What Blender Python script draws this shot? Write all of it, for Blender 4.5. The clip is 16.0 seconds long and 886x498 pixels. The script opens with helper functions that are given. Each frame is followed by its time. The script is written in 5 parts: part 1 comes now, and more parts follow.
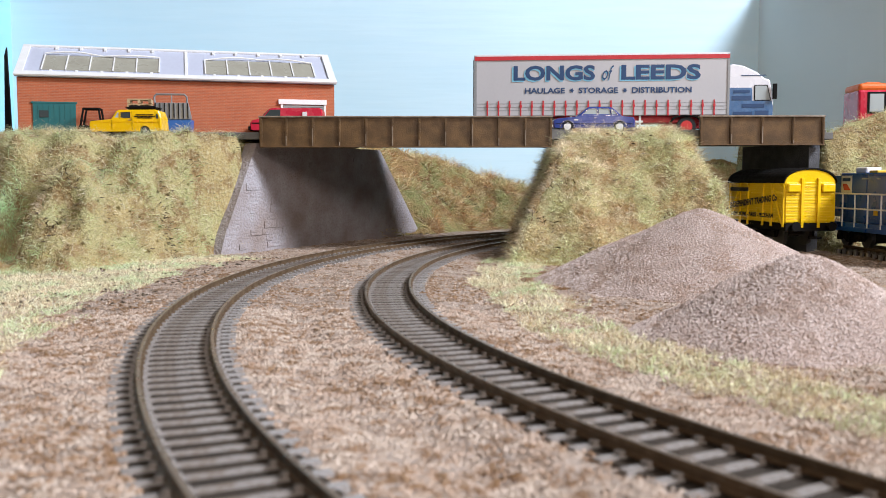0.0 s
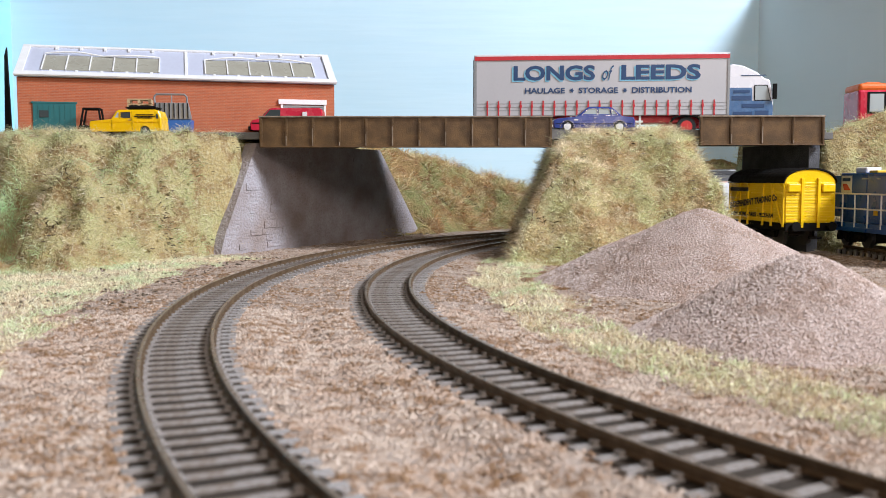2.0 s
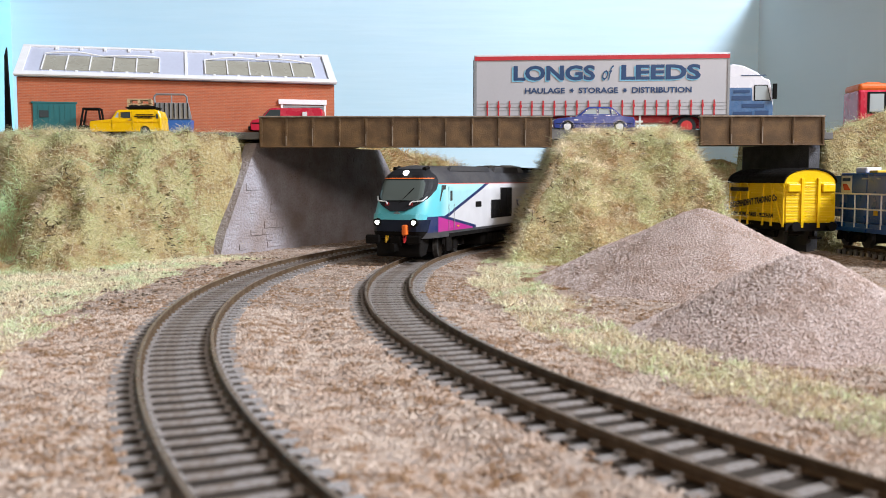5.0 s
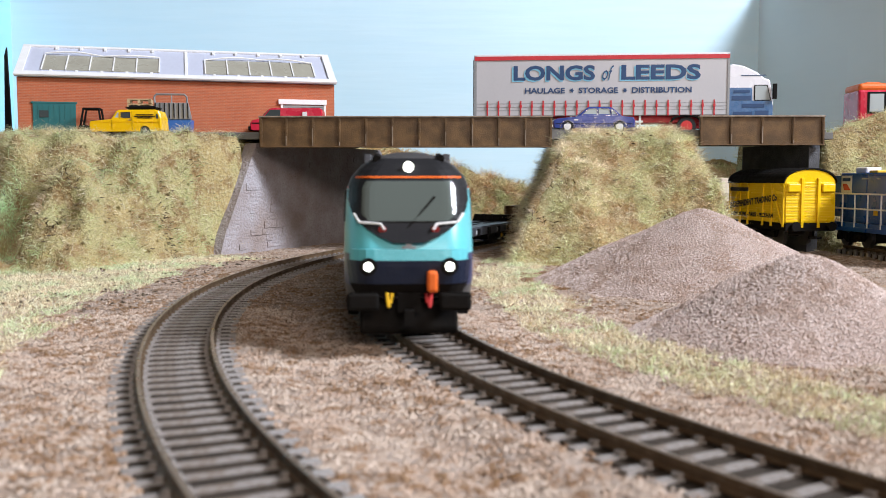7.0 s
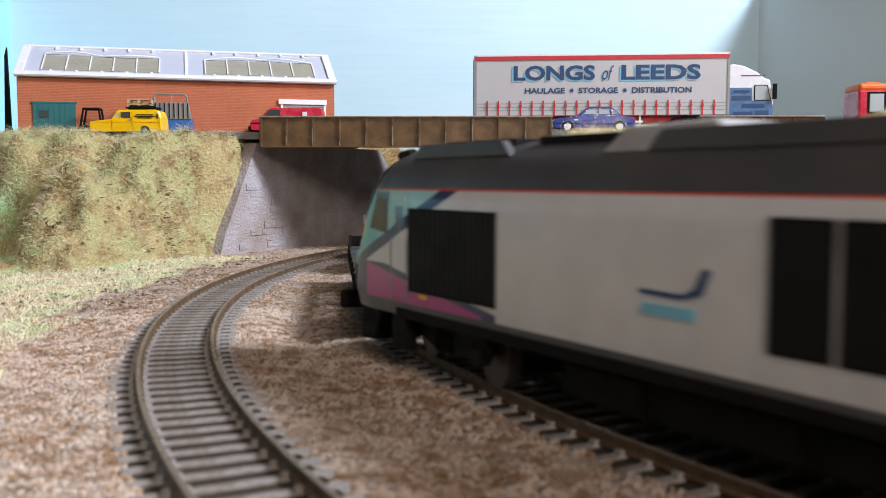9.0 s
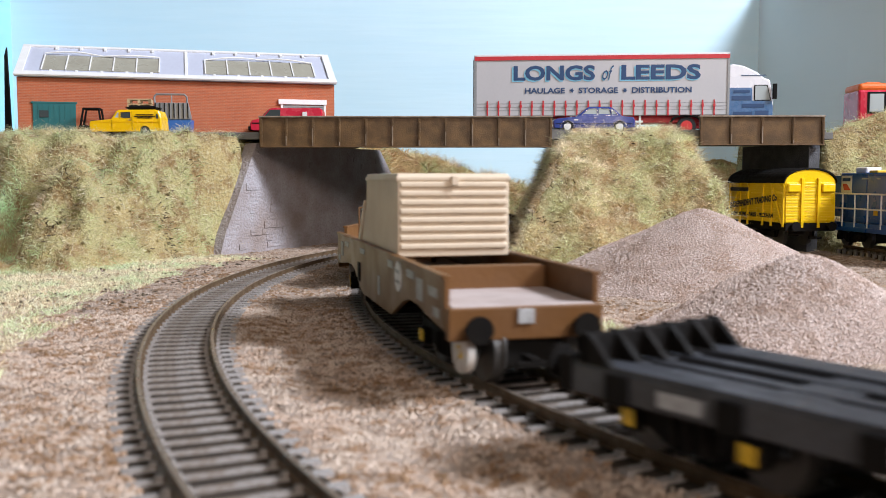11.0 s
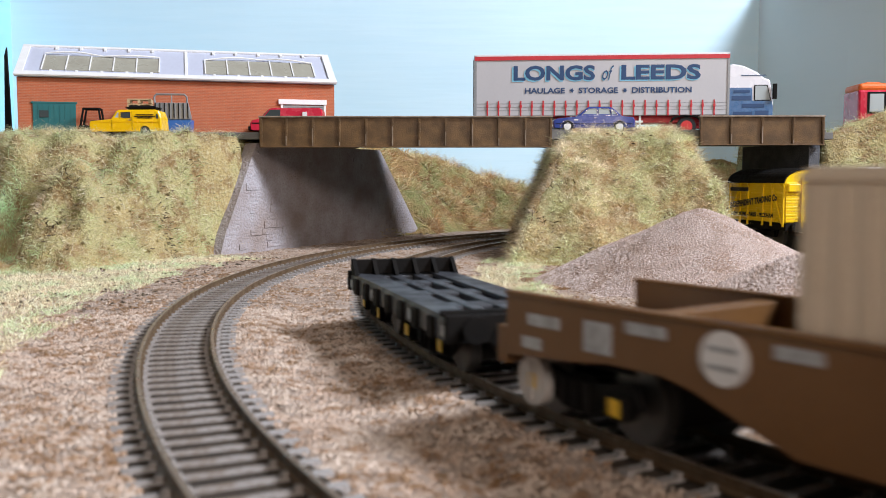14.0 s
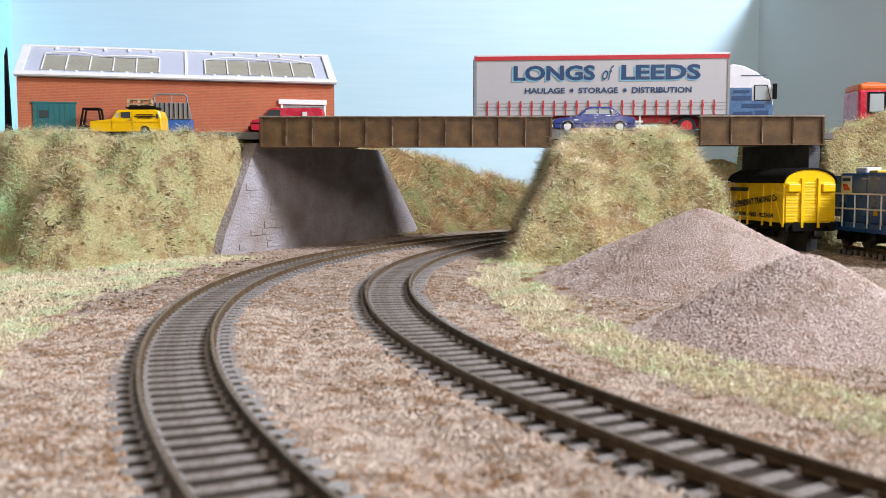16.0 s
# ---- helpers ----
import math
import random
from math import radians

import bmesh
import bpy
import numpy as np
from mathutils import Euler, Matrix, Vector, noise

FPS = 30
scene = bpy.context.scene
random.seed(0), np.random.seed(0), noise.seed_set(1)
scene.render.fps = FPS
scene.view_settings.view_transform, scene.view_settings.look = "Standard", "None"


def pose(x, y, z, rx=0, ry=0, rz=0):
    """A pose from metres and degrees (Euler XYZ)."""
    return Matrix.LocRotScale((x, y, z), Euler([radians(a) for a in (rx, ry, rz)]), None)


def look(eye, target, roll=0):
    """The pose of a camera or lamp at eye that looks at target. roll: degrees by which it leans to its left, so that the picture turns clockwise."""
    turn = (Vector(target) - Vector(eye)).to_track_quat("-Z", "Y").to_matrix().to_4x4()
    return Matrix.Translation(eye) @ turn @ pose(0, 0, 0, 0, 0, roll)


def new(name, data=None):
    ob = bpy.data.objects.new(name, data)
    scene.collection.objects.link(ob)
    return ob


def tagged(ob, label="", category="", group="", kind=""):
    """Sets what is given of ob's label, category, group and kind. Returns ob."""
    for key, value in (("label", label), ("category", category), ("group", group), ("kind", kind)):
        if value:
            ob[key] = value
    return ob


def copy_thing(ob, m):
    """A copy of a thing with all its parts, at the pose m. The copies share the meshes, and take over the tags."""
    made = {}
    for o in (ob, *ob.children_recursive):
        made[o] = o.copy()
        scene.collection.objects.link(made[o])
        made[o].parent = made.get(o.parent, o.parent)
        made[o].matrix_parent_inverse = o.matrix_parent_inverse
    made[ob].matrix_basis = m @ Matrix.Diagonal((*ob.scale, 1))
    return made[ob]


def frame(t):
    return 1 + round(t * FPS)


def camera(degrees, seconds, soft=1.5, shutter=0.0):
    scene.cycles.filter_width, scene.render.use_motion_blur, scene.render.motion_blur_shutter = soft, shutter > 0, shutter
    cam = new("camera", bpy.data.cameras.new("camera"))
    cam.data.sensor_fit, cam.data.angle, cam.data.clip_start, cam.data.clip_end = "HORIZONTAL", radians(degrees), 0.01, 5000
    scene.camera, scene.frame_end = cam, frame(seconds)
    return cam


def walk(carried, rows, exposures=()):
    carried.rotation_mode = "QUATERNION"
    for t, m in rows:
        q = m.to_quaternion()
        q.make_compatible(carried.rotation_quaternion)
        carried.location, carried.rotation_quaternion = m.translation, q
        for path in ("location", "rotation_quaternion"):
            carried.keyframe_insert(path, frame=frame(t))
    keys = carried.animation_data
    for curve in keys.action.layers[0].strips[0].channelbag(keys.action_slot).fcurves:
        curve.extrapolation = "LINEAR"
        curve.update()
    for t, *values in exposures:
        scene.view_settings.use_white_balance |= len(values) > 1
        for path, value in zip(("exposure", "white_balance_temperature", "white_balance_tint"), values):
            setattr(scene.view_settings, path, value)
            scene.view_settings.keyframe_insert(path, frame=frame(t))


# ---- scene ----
# All plan numbers are millimetres of the model layout; MM turns them into metres.
MM = 0.001
cam = camera(50.83, 16.0, soft=0.9, shutter=0.5)
EYE = pose(0, 0, 42.55 * MM, 90 - 4.257, 0, 0)
walk(cam, [(0.0, EYE), (16.0, EYE)], exposures=[(0.0, 0.0), (16.0, 0.0)])
cam.data.dof.use_dof = True
cam.data.dof.focus_distance = 0.56
cam.data.dof.aperture_fstop = 34.0

# ---- light: a pale room, daylight from a window on one side, a warmer ceiling light behind ----
world = bpy.data.worlds.new("room_light")
scene.world = world
world.use_nodes = True
world.node_tree.nodes["Background"].inputs[0].default_value = (1.0, 0.92, 0.84, 1)
world.node_tree.nodes["Background"].inputs[1].default_value = 0.085


def area_lamp(name, eye, target, sx, sy, watts, color):
    data = bpy.data.lights.new(name, "AREA")
    data.shape, data.size, data.size_y, data.energy, data.color = "RECTANGLE", sx, sy, watts, color
    ob = new(name, data)
    ob.matrix_world = look(eye, target)
    return ob


area_lamp("window_light", (1.36, 0.0, 1.20), (0.0, 0.45, 0.0), 0.5, 0.42, 70, (0.84, 0.89, 1.0))
area_lamp("ceiling_light", (0.42, -1.25, 0.74), (-0.02, 0.65, 0.08), 0.6, 0.4, 13.5, (1.0, 0.86, 0.78))

# ---- materials ----


def nodes_of(name):
    m = bpy.data.materials.new(name)
    m.use_nodes = True
    t = m.node_tree
    return m, t, t.nodes["Principled BSDF"]


def add(t, kind, **values):
    n = t.nodes.new(kind)
    for k, v in values.items():
        n.inputs[k.replace("_", " ")].default_value = v
    return n


def math_node(t, op, a, b=None, c=None, clamp=False):
    n = t.nodes.new("ShaderNodeMath")
    n.operation, n.use_clamp = op, clamp
    for i, v in enumerate((a, b, c)):
        if v is None:
            continue
        if isinstance(v, (int, float)):
            n.inputs[i].default_value = v
        else:
            t.links.new(v, n.inputs[i])
    return n.outputs[0]


def mix_color(t, fac, a, b, mode="MIX"):
    n = t.nodes.new("ShaderNodeMix")
    n.data_type, n.blend_type = "RGBA", mode
    for i, v in ((0, fac), (6, a), (7, b)):
        if isinstance(v, (int, float)):
            n.inputs[i].default_value = v
        elif isinstance(v, tuple):
            n.inputs[i].default_value = (*v, 1)
        else:
            t.links.new(v, n.inputs[i])
    return n.outputs[2]


def noise_fac(t, size_mm, detail=4.0, lo=0.35, hi=0.65, stretch=None):
    """Noise of a given feature size in object space, stretched to 0..1."""
    tc = t.nodes.new("ShaderNodeTexCoord")
    src = tc.outputs["Object"]
    if stretch:
        mp = t.nodes.new("ShaderNodeMapping")
        mp.inputs["Scale"].default_value = stretch
        t.links.new(src, mp.inputs[0])
        src = mp.outputs[0]
    n = add(t, "ShaderNodeTexNoise", Scale=1000.0 / size_mm, Detail=detail)
    t.links.new(src, n.inputs["Vector"])
    r = t.nodes.new("ShaderNodeMapRange")
    r.inputs[1].default_value, r.inputs[2].default_value = lo, hi
    t.links.new(n.outputs[0], r.inputs[0])
    return r.outputs[0]


def set_bump(t, b, height, mm, strength=0.6):
    n = t.nodes.new("ShaderNodeBump")
    n.inputs["Strength"].default_value, n.inputs["Distance"].default_value = strength, mm * MM
    t.links.new(height, n.inputs["Height"])
    t.links.new(n.outputs[0], b.inputs["Normal"])


def paint(name, color, rough=0.45, metal=0.0, wear=None, coarse=14.0, fine=0.8, amount=0.35, bump=0.05, spec=0.4):
    """Painted or moulded surface with stains at two scales."""
    m, t, b = nodes_of(name)
    wear = wear or tuple(c * 0.6 for c in color)
    c1 = mix_color(t, math_node(t, "MULTIPLY", noise_fac(t, coarse), amount), color, wear)
    f2 = noise_fac(t, fine, 3.0)
    c2 = mix_color(t, math_node(t, "MULTIPLY", f2, amount * 0.5), c1, wear)
    t.links.new(c2, b.inputs["Base Color"])
    r = math_node(t, "MULTIPLY_ADD", noise_fac(t, coarse * 0.5), 0.2, rough - 0.1)
    t.links.new(r, b.inputs["Roughness"])
    b.inputs["Metallic"].default_value = metal
    b.inputs["Specular IOR Level"].default_value = spec
    if bump:
        set_bump(t, b, f2, bump)
    return m


def speckled(name, colors, size=1.0, patch=40.0, rough=0.95, bump=0.4, island=True, spread=0.75):
    """Granules or fibres: every island its own shade, drifting over broader patches."""
    m, t, b = nodes_of(name)
    a, bb, c, d = colors
    geo = t.nodes.new("ShaderNodeNewGeometry")
    rnd = geo.outputs["Random Per Island"] if island else noise_fac(t, size, 2.0, 0.3, 0.7)
    base = mix_color(t, noise_fac(t, patch, 4.0, 0.42, 0.58), a, bb)
    base = mix_color(t, math_node(t, "MULTIPLY", noise_fac(t, patch * 0.45, 4.0, 0.5, 0.6), 0.85), base, c)
    pale = math_node(t, "MULTIPLY", math_node(t, "POWER", rnd, 2.2), spread)
    base = mix_color(t, pale, base, d)
    dark = math_node(t, "MULTIPLY", math_node(t, "POWER", math_node(t, "FRACT", math_node(t, "MULTIPLY", rnd, 7.3)), 2.5), spread * 0.75)
    base = mix_color(t, dark, base, tuple(q * 0.45 for q in c))
    t.links.new(base, b.inputs["Base Color"])
    b.inputs["Roughness"].default_value = rough
    b.inputs["Specular IOR Level"].default_value = 0.15
    if bump:
        set_bump(t, b, noise_fac(t, size, 3.0), bump)
    return m


def glow(name, color, strength):
    m, t, b = nodes_of(name)
    b.inputs["Base Color"].default_value = (*color, 1)
    b.inputs["Emission Color"].default_value = (*color, 1)
    b.inputs["Emission Strength"].default_value = strength
    return m


def glass(name, tint=(0.05, 0.06, 0.06), rough=0.06):
    m, t, b = nodes_of(name)
    b.inputs["Base Color"].default_value = (*tint, 1)
    b.inputs["Roughness"].default_value = rough
    b.inputs["Specular IOR Level"].default_value = 0.8
    return m


GROUND = speckled("earth_ballast", ((0.37, 0.28, 0.22), (0.44, 0.355, 0.295), (0.20, 0.115, 0.06), (0.48, 0.40, 0.345)), 1.2, 10, island=False, bump=1.0)
BALLAST = speckled("ballast_chips", ((0.47, 0.35, 0.27), (0.53, 0.43, 0.35), (0.22, 0.115, 0.05), (0.66, 0.57, 0.50)), 0.6, 12, rough=0.75, bump=0.2, spread=0.22)
PILE = speckled("pile_surface", ((0.42, 0.31, 0.26), (0.47, 0.36, 0.31), (0.32, 0.21, 0.15), (0.52, 0.43, 0.38)), 1.0, 30, island=False, bump=0.8)
PILE_CHIP = speckled("pile_chips", ((0.58, 0.455, 0.40), (0.64, 0.525, 0.475), (0.44, 0.31, 0.24), (0.82, 0.73, 0.69)), 0.5, 24, rough=0.75, bump=0.2, spread=0.5)
SOIL = speckled("bank_soil", ((0.42, 0.33, 0.15), (0.40, 0.39, 0.18), (0.24, 0.14, 0.06), (0.52, 0.46, 0.28)), 2.0, 30, island=False, bump=1.2)
GRASS = speckled("dry_grass", ((0.74, 0.61, 0.34), (0.43, 0.60, 0.25), (0.34, 0.17, 0.06), (0.95, 0.91, 0.76)), 3.0, 32, bump=0.0, spread=0.75)
GRASS_GREEN = speckled("green_grass", ((0.60, 0.76, 0.40), (0.86, 0.76, 0.50), (0.82, 0.62, 0.40), (0.90, 0.92, 0.72)), 3.0, 30, bump=0.0, spread=0.8)
STRAW = speckled("straw_grass", ((0.95, 0.80, 0.52), (0.72, 0.77, 0.40), (0.58, 0.34, 0.14), (0.99, 0.95, 0.82)), 3.0, 26, bump=0.0, spread=0.75)
HILL_SOIL = speckled("overgrown_soil", ((0.26, 0.17, 0.07), (0.20, 0.21, 0.08), (0.15, 0.07, 0.03), (0.38, 0.28, 0.14)), 2.0, 24, island=False, bump=1.2)
SCRUB = speckled("autumn_scrub", ((0.64, 0.45, 0.20), (0.42, 0.48, 0.19), (0.46, 0.18, 0.05), (0.90, 0.78, 0.54)), 3.0, 24, bump=0.0, spread=0.9)
MINT = speckled("mint_grass", ((0.52, 0.90, 0.46), (0.64, 0.88, 0.50), (0.60, 0.66, 0.34), (0.80, 0.92, 0.66)), 3.0, 24, bump=0.0, spread=0.7)
CRUMB = speckled("soil_crumbs", ((0.27, 0.165, 0.095), (0.33, 0.215, 0.14), (0.17, 0.09, 0.04), (0.42, 0.31, 0.22)), 0.6, 12, bump=0.2, spread=0.4)
LITTER = paint("dark_leaf_litter", (0.075, 0.052, 0.030), 0.9)
RAIL = paint("weathered_rail", (0.17, 0.11, 0.06), 0.5, 0.3, (0.07, 0.04, 0.02), 6, 0.6, 0.6)
# brown ballast taken near black: the shade in the sleeper gaps is in this colour
GAP_SHADE_BED = paint("gap_shade_track_bed", (0.022, 0.016, 0.011), 0.95, 0, (0.06, 0.042, 0.028), 7, 1.0, 0.7, 0.4)
RAILHEAD = paint("worn_railhead", (0.36, 0.31, 0.26), 0.34, 0.6, (0.25, 0.18, 0.12), 9, 0.7, 0.5)
SLEEPER = paint("weathered_sleeper", (0.42, 0.415, 0.415), 0.6, 0, (0.15, 0.105, 0.07), 5, 0.7, 0.8, 0.15)
GIRDER = paint("rusty_brown_girder", (0.16, 0.090, 0.036), 0.42, 0, (0.06, 0.032, 0.012), 8, 0.8, 0.8, 0.08)
GIRDER_EDGE = paint("worn_girder_edge", (0.34, 0.29, 0.23), 0.6, 0, (0.16, 0.11, 0.07), 4, 0.6, 0.8)
ROAD = paint("grey_road", (0.18, 0.18, 0.175), 0.9, 0, (0.11, 0.10, 0.09), 25, 1.0, 0.7, 0.1)
ABUT = paint("grey_plaster_stone", (0.42, 0.40, 0.43), 0.7, 0, (0.24, 0.18, 0.15), 26, 1.6, 0.75, 0.9)
# abutment grey darkened to carry the shade under the short span
SHADED_ABUT = paint("shaded_abutment", (0.10, 0.10, 0.11), 0.85, 0, (0.05, 0.05, 0.05), 15, 1.0, 0.7, 0.3)
BLACK = paint("black_plastic", (0.005, 0.005, 0.005), 0.7, 0, (0.013, 0.010, 0.008), 6, 0.7, 0.5, 0.05, 0.1)
RUBBER = paint("tyre_rubber", (0.02, 0.02, 0.02), 0.75)
WHITE = paint("white_plastic", (0.80, 0.80, 0.80), 0.45, 0, (0.55, 0.53, 0.5), 10, 0.9, 0.3)
CHROME = paint("bright_metal", (0.75, 0.75, 0.75), 0.2, 0.9)
GLASS = glass("dark_glass")
PALE_GLASS = glass("pale_glass", (0.42, 0.46, 0.46), 0.1)
ORANGE = paint("orange_plastic", (0.85, 0.16, 0.02), 0.45)
YELLOW_TAG = paint("yellow_tag", (0.80, 0.48, 0.02), 0.5)
RED = paint("red_plastic", (0.62, 0.03, 0.03), 0.4)

# ---- mesh helpers, all in millimetres ----


def part(name, bm, material, parent=None, label="", smooth=False, kind=""):
    me = bpy.data.meshes.new(name)
    for v in bm.verts:
        v.co *= MM
    bmesh.ops.recalc_face_normals(bm, faces=bm.faces[:])
    if smooth:
        for f in bm.faces:
            f.smooth = True
    bm.to_mesh(me)
    bm.free()
    me.materials.append(material)
    ob = new(name, me)
    ob.parent = parent
    return tagged(ob, label=label, kind=kind)


def raw(name, verts, faces, material, parent=None, label="", kind="", smooth=False):
    """A mesh straight from arrays of millimetre points and faces."""
    me = bpy.data.meshes.new(name)
    verts = np.asarray(verts, float) * MM
    faces = np.asarray(faces, np.int32)
    n, k = faces.shape
    me.vertices.add(len(verts))
    me.vertices.foreach_set("co", verts.ravel())
    me.loops.add(n * k)
    me.loops.foreach_set("vertex_index", faces.ravel())
    me.polygons.add(n)
    me.polygons.foreach_set("loop_start", np.arange(0, n * k, k, dtype=np.int32))
    me.polygons.foreach_set("use_smooth", np.full(n, smooth))
    me.update(calc_edges=True)
    me.materials.append(material)
    ob = new(name, me)
    ob.parent = parent
    return tagged(ob, label=label, kind=kind)


def box(bm, x0, x1, y0, y1, z0, z1, bevel=0.0):
    r = bmesh.ops.create_cube(bm, size=1)["verts"]
    for v in r:
        v.co = Vector(((x0 + x1) / 2 + v.co.x * (x1 - x0), (y0 + y1) / 2 + v.co.y * (y1 - y0), (z0 + z1) / 2 + v.co.z * (z1 - z0)))
    if bevel:
        edges = {e for v in r for e in v.link_edges}
        bmesh.ops.bevel(bm, geom=list(edges), offset=bevel, segments=2, affect="EDGES", profile=0.5)
    return bm


def boxed(*a, bevel=0.0):
    return box(bmesh.new(), *a, bevel=bevel)


def rod(bm, p, q, r, n=8):
    p, q = Vector(p), Vector(q)
    m = Matrix.Translation((p + q) / 2) @ (q - p).to_track_quat("Z", "Y").to_matrix().to_4x4()
    bmesh.ops.create_cone(bm, cap_ends=True, segments=n, radius1=r, radius2=r, depth=(q - p).length, matrix=m)
    return bm


def disc_wheel(bm, x, y, z, r, w, n=24, dish=0.3):
    """A wheel with its axle along y."""
    rod(bm, (x, y - w / 2, z), (x, y + w / 2, z), r, n)
    return bm


def plate(bm, pts, y0, y1, bevel=0.0):
    """An outline in x and z made solid between y0 and y1."""
    a = [bm.verts.new((x, y0, z)) for x, z in pts]
    b = [bm.verts.new((x, y1, z)) for x, z in pts]
    n = len(pts)
    fs = [bm.faces.new(a), bm.faces.new(b[::-1])]
    fs += [bm.faces.new((a[i], a[(i + 1) % n], b[(i + 1) % n], b[i])) for i in range(n)]
    if bevel:
        bmesh.ops.recalc_face_normals(bm, faces=fs)
        es = {e for f in fs for e in f.edges}
        bmesh.ops.bevel(bm, geom=list(es), offset=bevel, segments=2, affect="EDGES", profile=0.5)
    return bm


def thing(name, m, label, category, group=""):
    ob = new(name)
    ob.empty_display_size = 0.01
    ob.matrix_basis = m
    return tagged(ob, label=label, category=category, group=group)


def at(x, y, z=0.0, rz=0.0):
    return pose(x * MM, y * MM, z * MM, 0, 0, rz)


def writing(name, text, size, m, material, parent, fit=None, extrude=0.05, bold=0.0, label="", shear=0.0):
    """Letters as a mesh, in millimetres, lying in the plane x-z of the pose m (x along the writing, z up)."""
    cu = bpy.data.curves.new(name, "FONT")
    cu.body, cu.size, cu.align_x, cu.align_y = text, 1.0, "CENTER", "CENTER"
    cu.offset, cu.shear, cu.resolution_u = bold, shear, 3
    tmp = bpy.data.objects.new(name, cu)
    scene.collection.objects.link(tmp)
    me = bpy.data.meshes.new_from_object(tmp)
    bpy.data.objects.remove(tmp)
    xs = [v.co.x for v in me.vertices]
    wide = max(xs) - min(xs)
    mid = (max(xs) + min(xs)) / 2
    kx = fit / wide if fit else size
    ys = [v.co.y for v in me.vertices]
    kz = size / (max(ys) - min(ys))
    midy = (max(ys) + min(ys)) / 2
    for v in me.vertices:
        v.co = Vector(((v.co.x - mid) * kx, 0, (v.co.y - midy) * kz)) * MM
    me.materials.clear()
    me.materials.append(material)
    ob = new(name, me)
    ob.parent = parent
    ob.matrix_basis = m
    return tagged(ob, label=label)


def value_noise(x, y, size, seed=0):
    """Smooth noise over the plan, -1..1."""
    g = np.random.RandomState(seed).rand(256, 256) * 2 - 1
    u, v = np.asarray(x, float) / size + 1000.37, np.asarray(y, float) / size + 1000.71
    i, j = np.floor(u).astype(int), np.floor(v).astype(int)
    a, b = u - i, v - j
    a, b = a * a * (3 - 2 * a), b * b * (3 - 2 * b)
    w = lambda p, q: g[p % 256, q % 256]
    return (w(i, j) * (1 - a) + w(i + 1, j) * a) * (1 - b) + (w(i, j + 1) * (1 - a) + w(i + 1, j + 1) * a) * b


def smooth01(v):
    v = np.clip(v, 0, 1)
    return v * v * (3 - 2 * v)


# ---- the tracks' plan: arcs of circles, then straights off stage ----
MAIN = (524.1, 400.7, 546.8)     # the line that the train takes
OUTER = (479.3, 382.4, 566.5)
SIDING = (225.0 + 20000 * math.cos(0.18), 575 + 20000 * math.sin(0.18), 20000.0)
SIDING_TWO = (264.0 + 20000 * math.cos(0.1), 575 + 20000 * math.sin(0.1), 20000.0)


# past this length the main line tightens to a second, smaller circle
TIGHT_AT, TIGHT_R = 80.0, 505.0
TIGHT_TH = -TIGHT_AT / MAIN[2]
TIGHT = (MAIN[0] - (MAIN[2] - TIGHT_R) * math.cos(TIGHT_TH), MAIN[1] + (MAIN[2] - TIGHT_R) * math.sin(TIGHT_TH), TIGHT_R)


def on_track(track, s, turn_end=1.25):
    """Point and heading at s millimetres along a track; s grows towards the camera and past it."""
    cx, cy, r = track
    th = -s / r
    if track is MAIN and s > TIGHT_AT:
        cx, cy, r = TIGHT
        th = TIGHT_TH - (s - TIGHT_AT) / r
    over = max(0.0, th - turn_end)
    th -= over
    x, y = cx - r * math.cos(th), cy + r * math.sin(th)
    dx, dy = -math.sin(th), -math.cos(th)
    return x - dx * over * r, y - dy * over * r, dx, dy


def from_track(track, x, y):
    d = np.hypot(x - track[0], y - track[1]) - track[2]
    if track is MAIN:
        near = np.arctan2(y - track[1], track[0] - x) < TIGHT_TH
        d = np.where(near, np.hypot(x - TIGHT[0], y - TIGHT[1]) - TIGHT[2], d)
    return d


# ---- ground and embankments ----


def ground_height(x, y):
    h = -4.1 + 0.9 * value_noise(x, y, 70, 1) + 0.6 * value_noise(x, y, 14, 2) + 0.5 * value_noise(x, y, 5, 3)
    for tr in (MAIN, OUTER):
        d = np.abs(from_track(tr, x, y))
        k = smooth01((34 - d) / 16)
        h = h * (1 - k) + k * (-3.1 + 0.5 * value_noise(x, y, 5, 4) - 2.0 * smooth01((13.5 - d) / 2))
    return h


def bank_left(x, y):
    rough = 15 * value_noise(x, y, 38, 11) + 9.0 * value_noise(x, y, 15, 12)
    front = (y - 480 + rough * 1.6) / 88
    ds = (x + 138) * -0.899 + (y - 570) * 0.438
    wide = np.interp(y, [540, 572, 588, 630], [34, 16, 5, 7])
    side = (ds + np.interp(y, [545, 572, 586, 602, 607, 640], [0, -6, -5, -2, -6, -10]) + rough * 0.12) / wide
    h = 74.5 * smooth01(np.minimum(front, side)) ** 0.85
    return h - 5 + (3.2 * value_noise(x, y, 11, 13) + 1.6 * value_noise(x, y, 6, 14)) * smooth01(h / 9)


def mound(x, y):
    rough = 6 * value_noise(x, y, 30, 21) + 4.0 * value_noise(x, y, 11, 22)
    front = (y - 497 + rough * 1.5) / 104
    left = (x - 41 + rough * 0.6 - np.clip(560 - y, 0, 60) * -0.12) / 44
    right = (169 - x + rough * 0.4) / 22
    back = (-22 - from_track(MAIN, x, y)) / 14
    h = 78 * smooth01(np.minimum(np.minimum(front, left), np.minimum(right, back))) ** 0.8
    return h - 5 + (2.4 * value_noise(x, y, 11, 23) + 1.4 * value_noise(x, y, 6, 24)) * smooth01(h / 9)


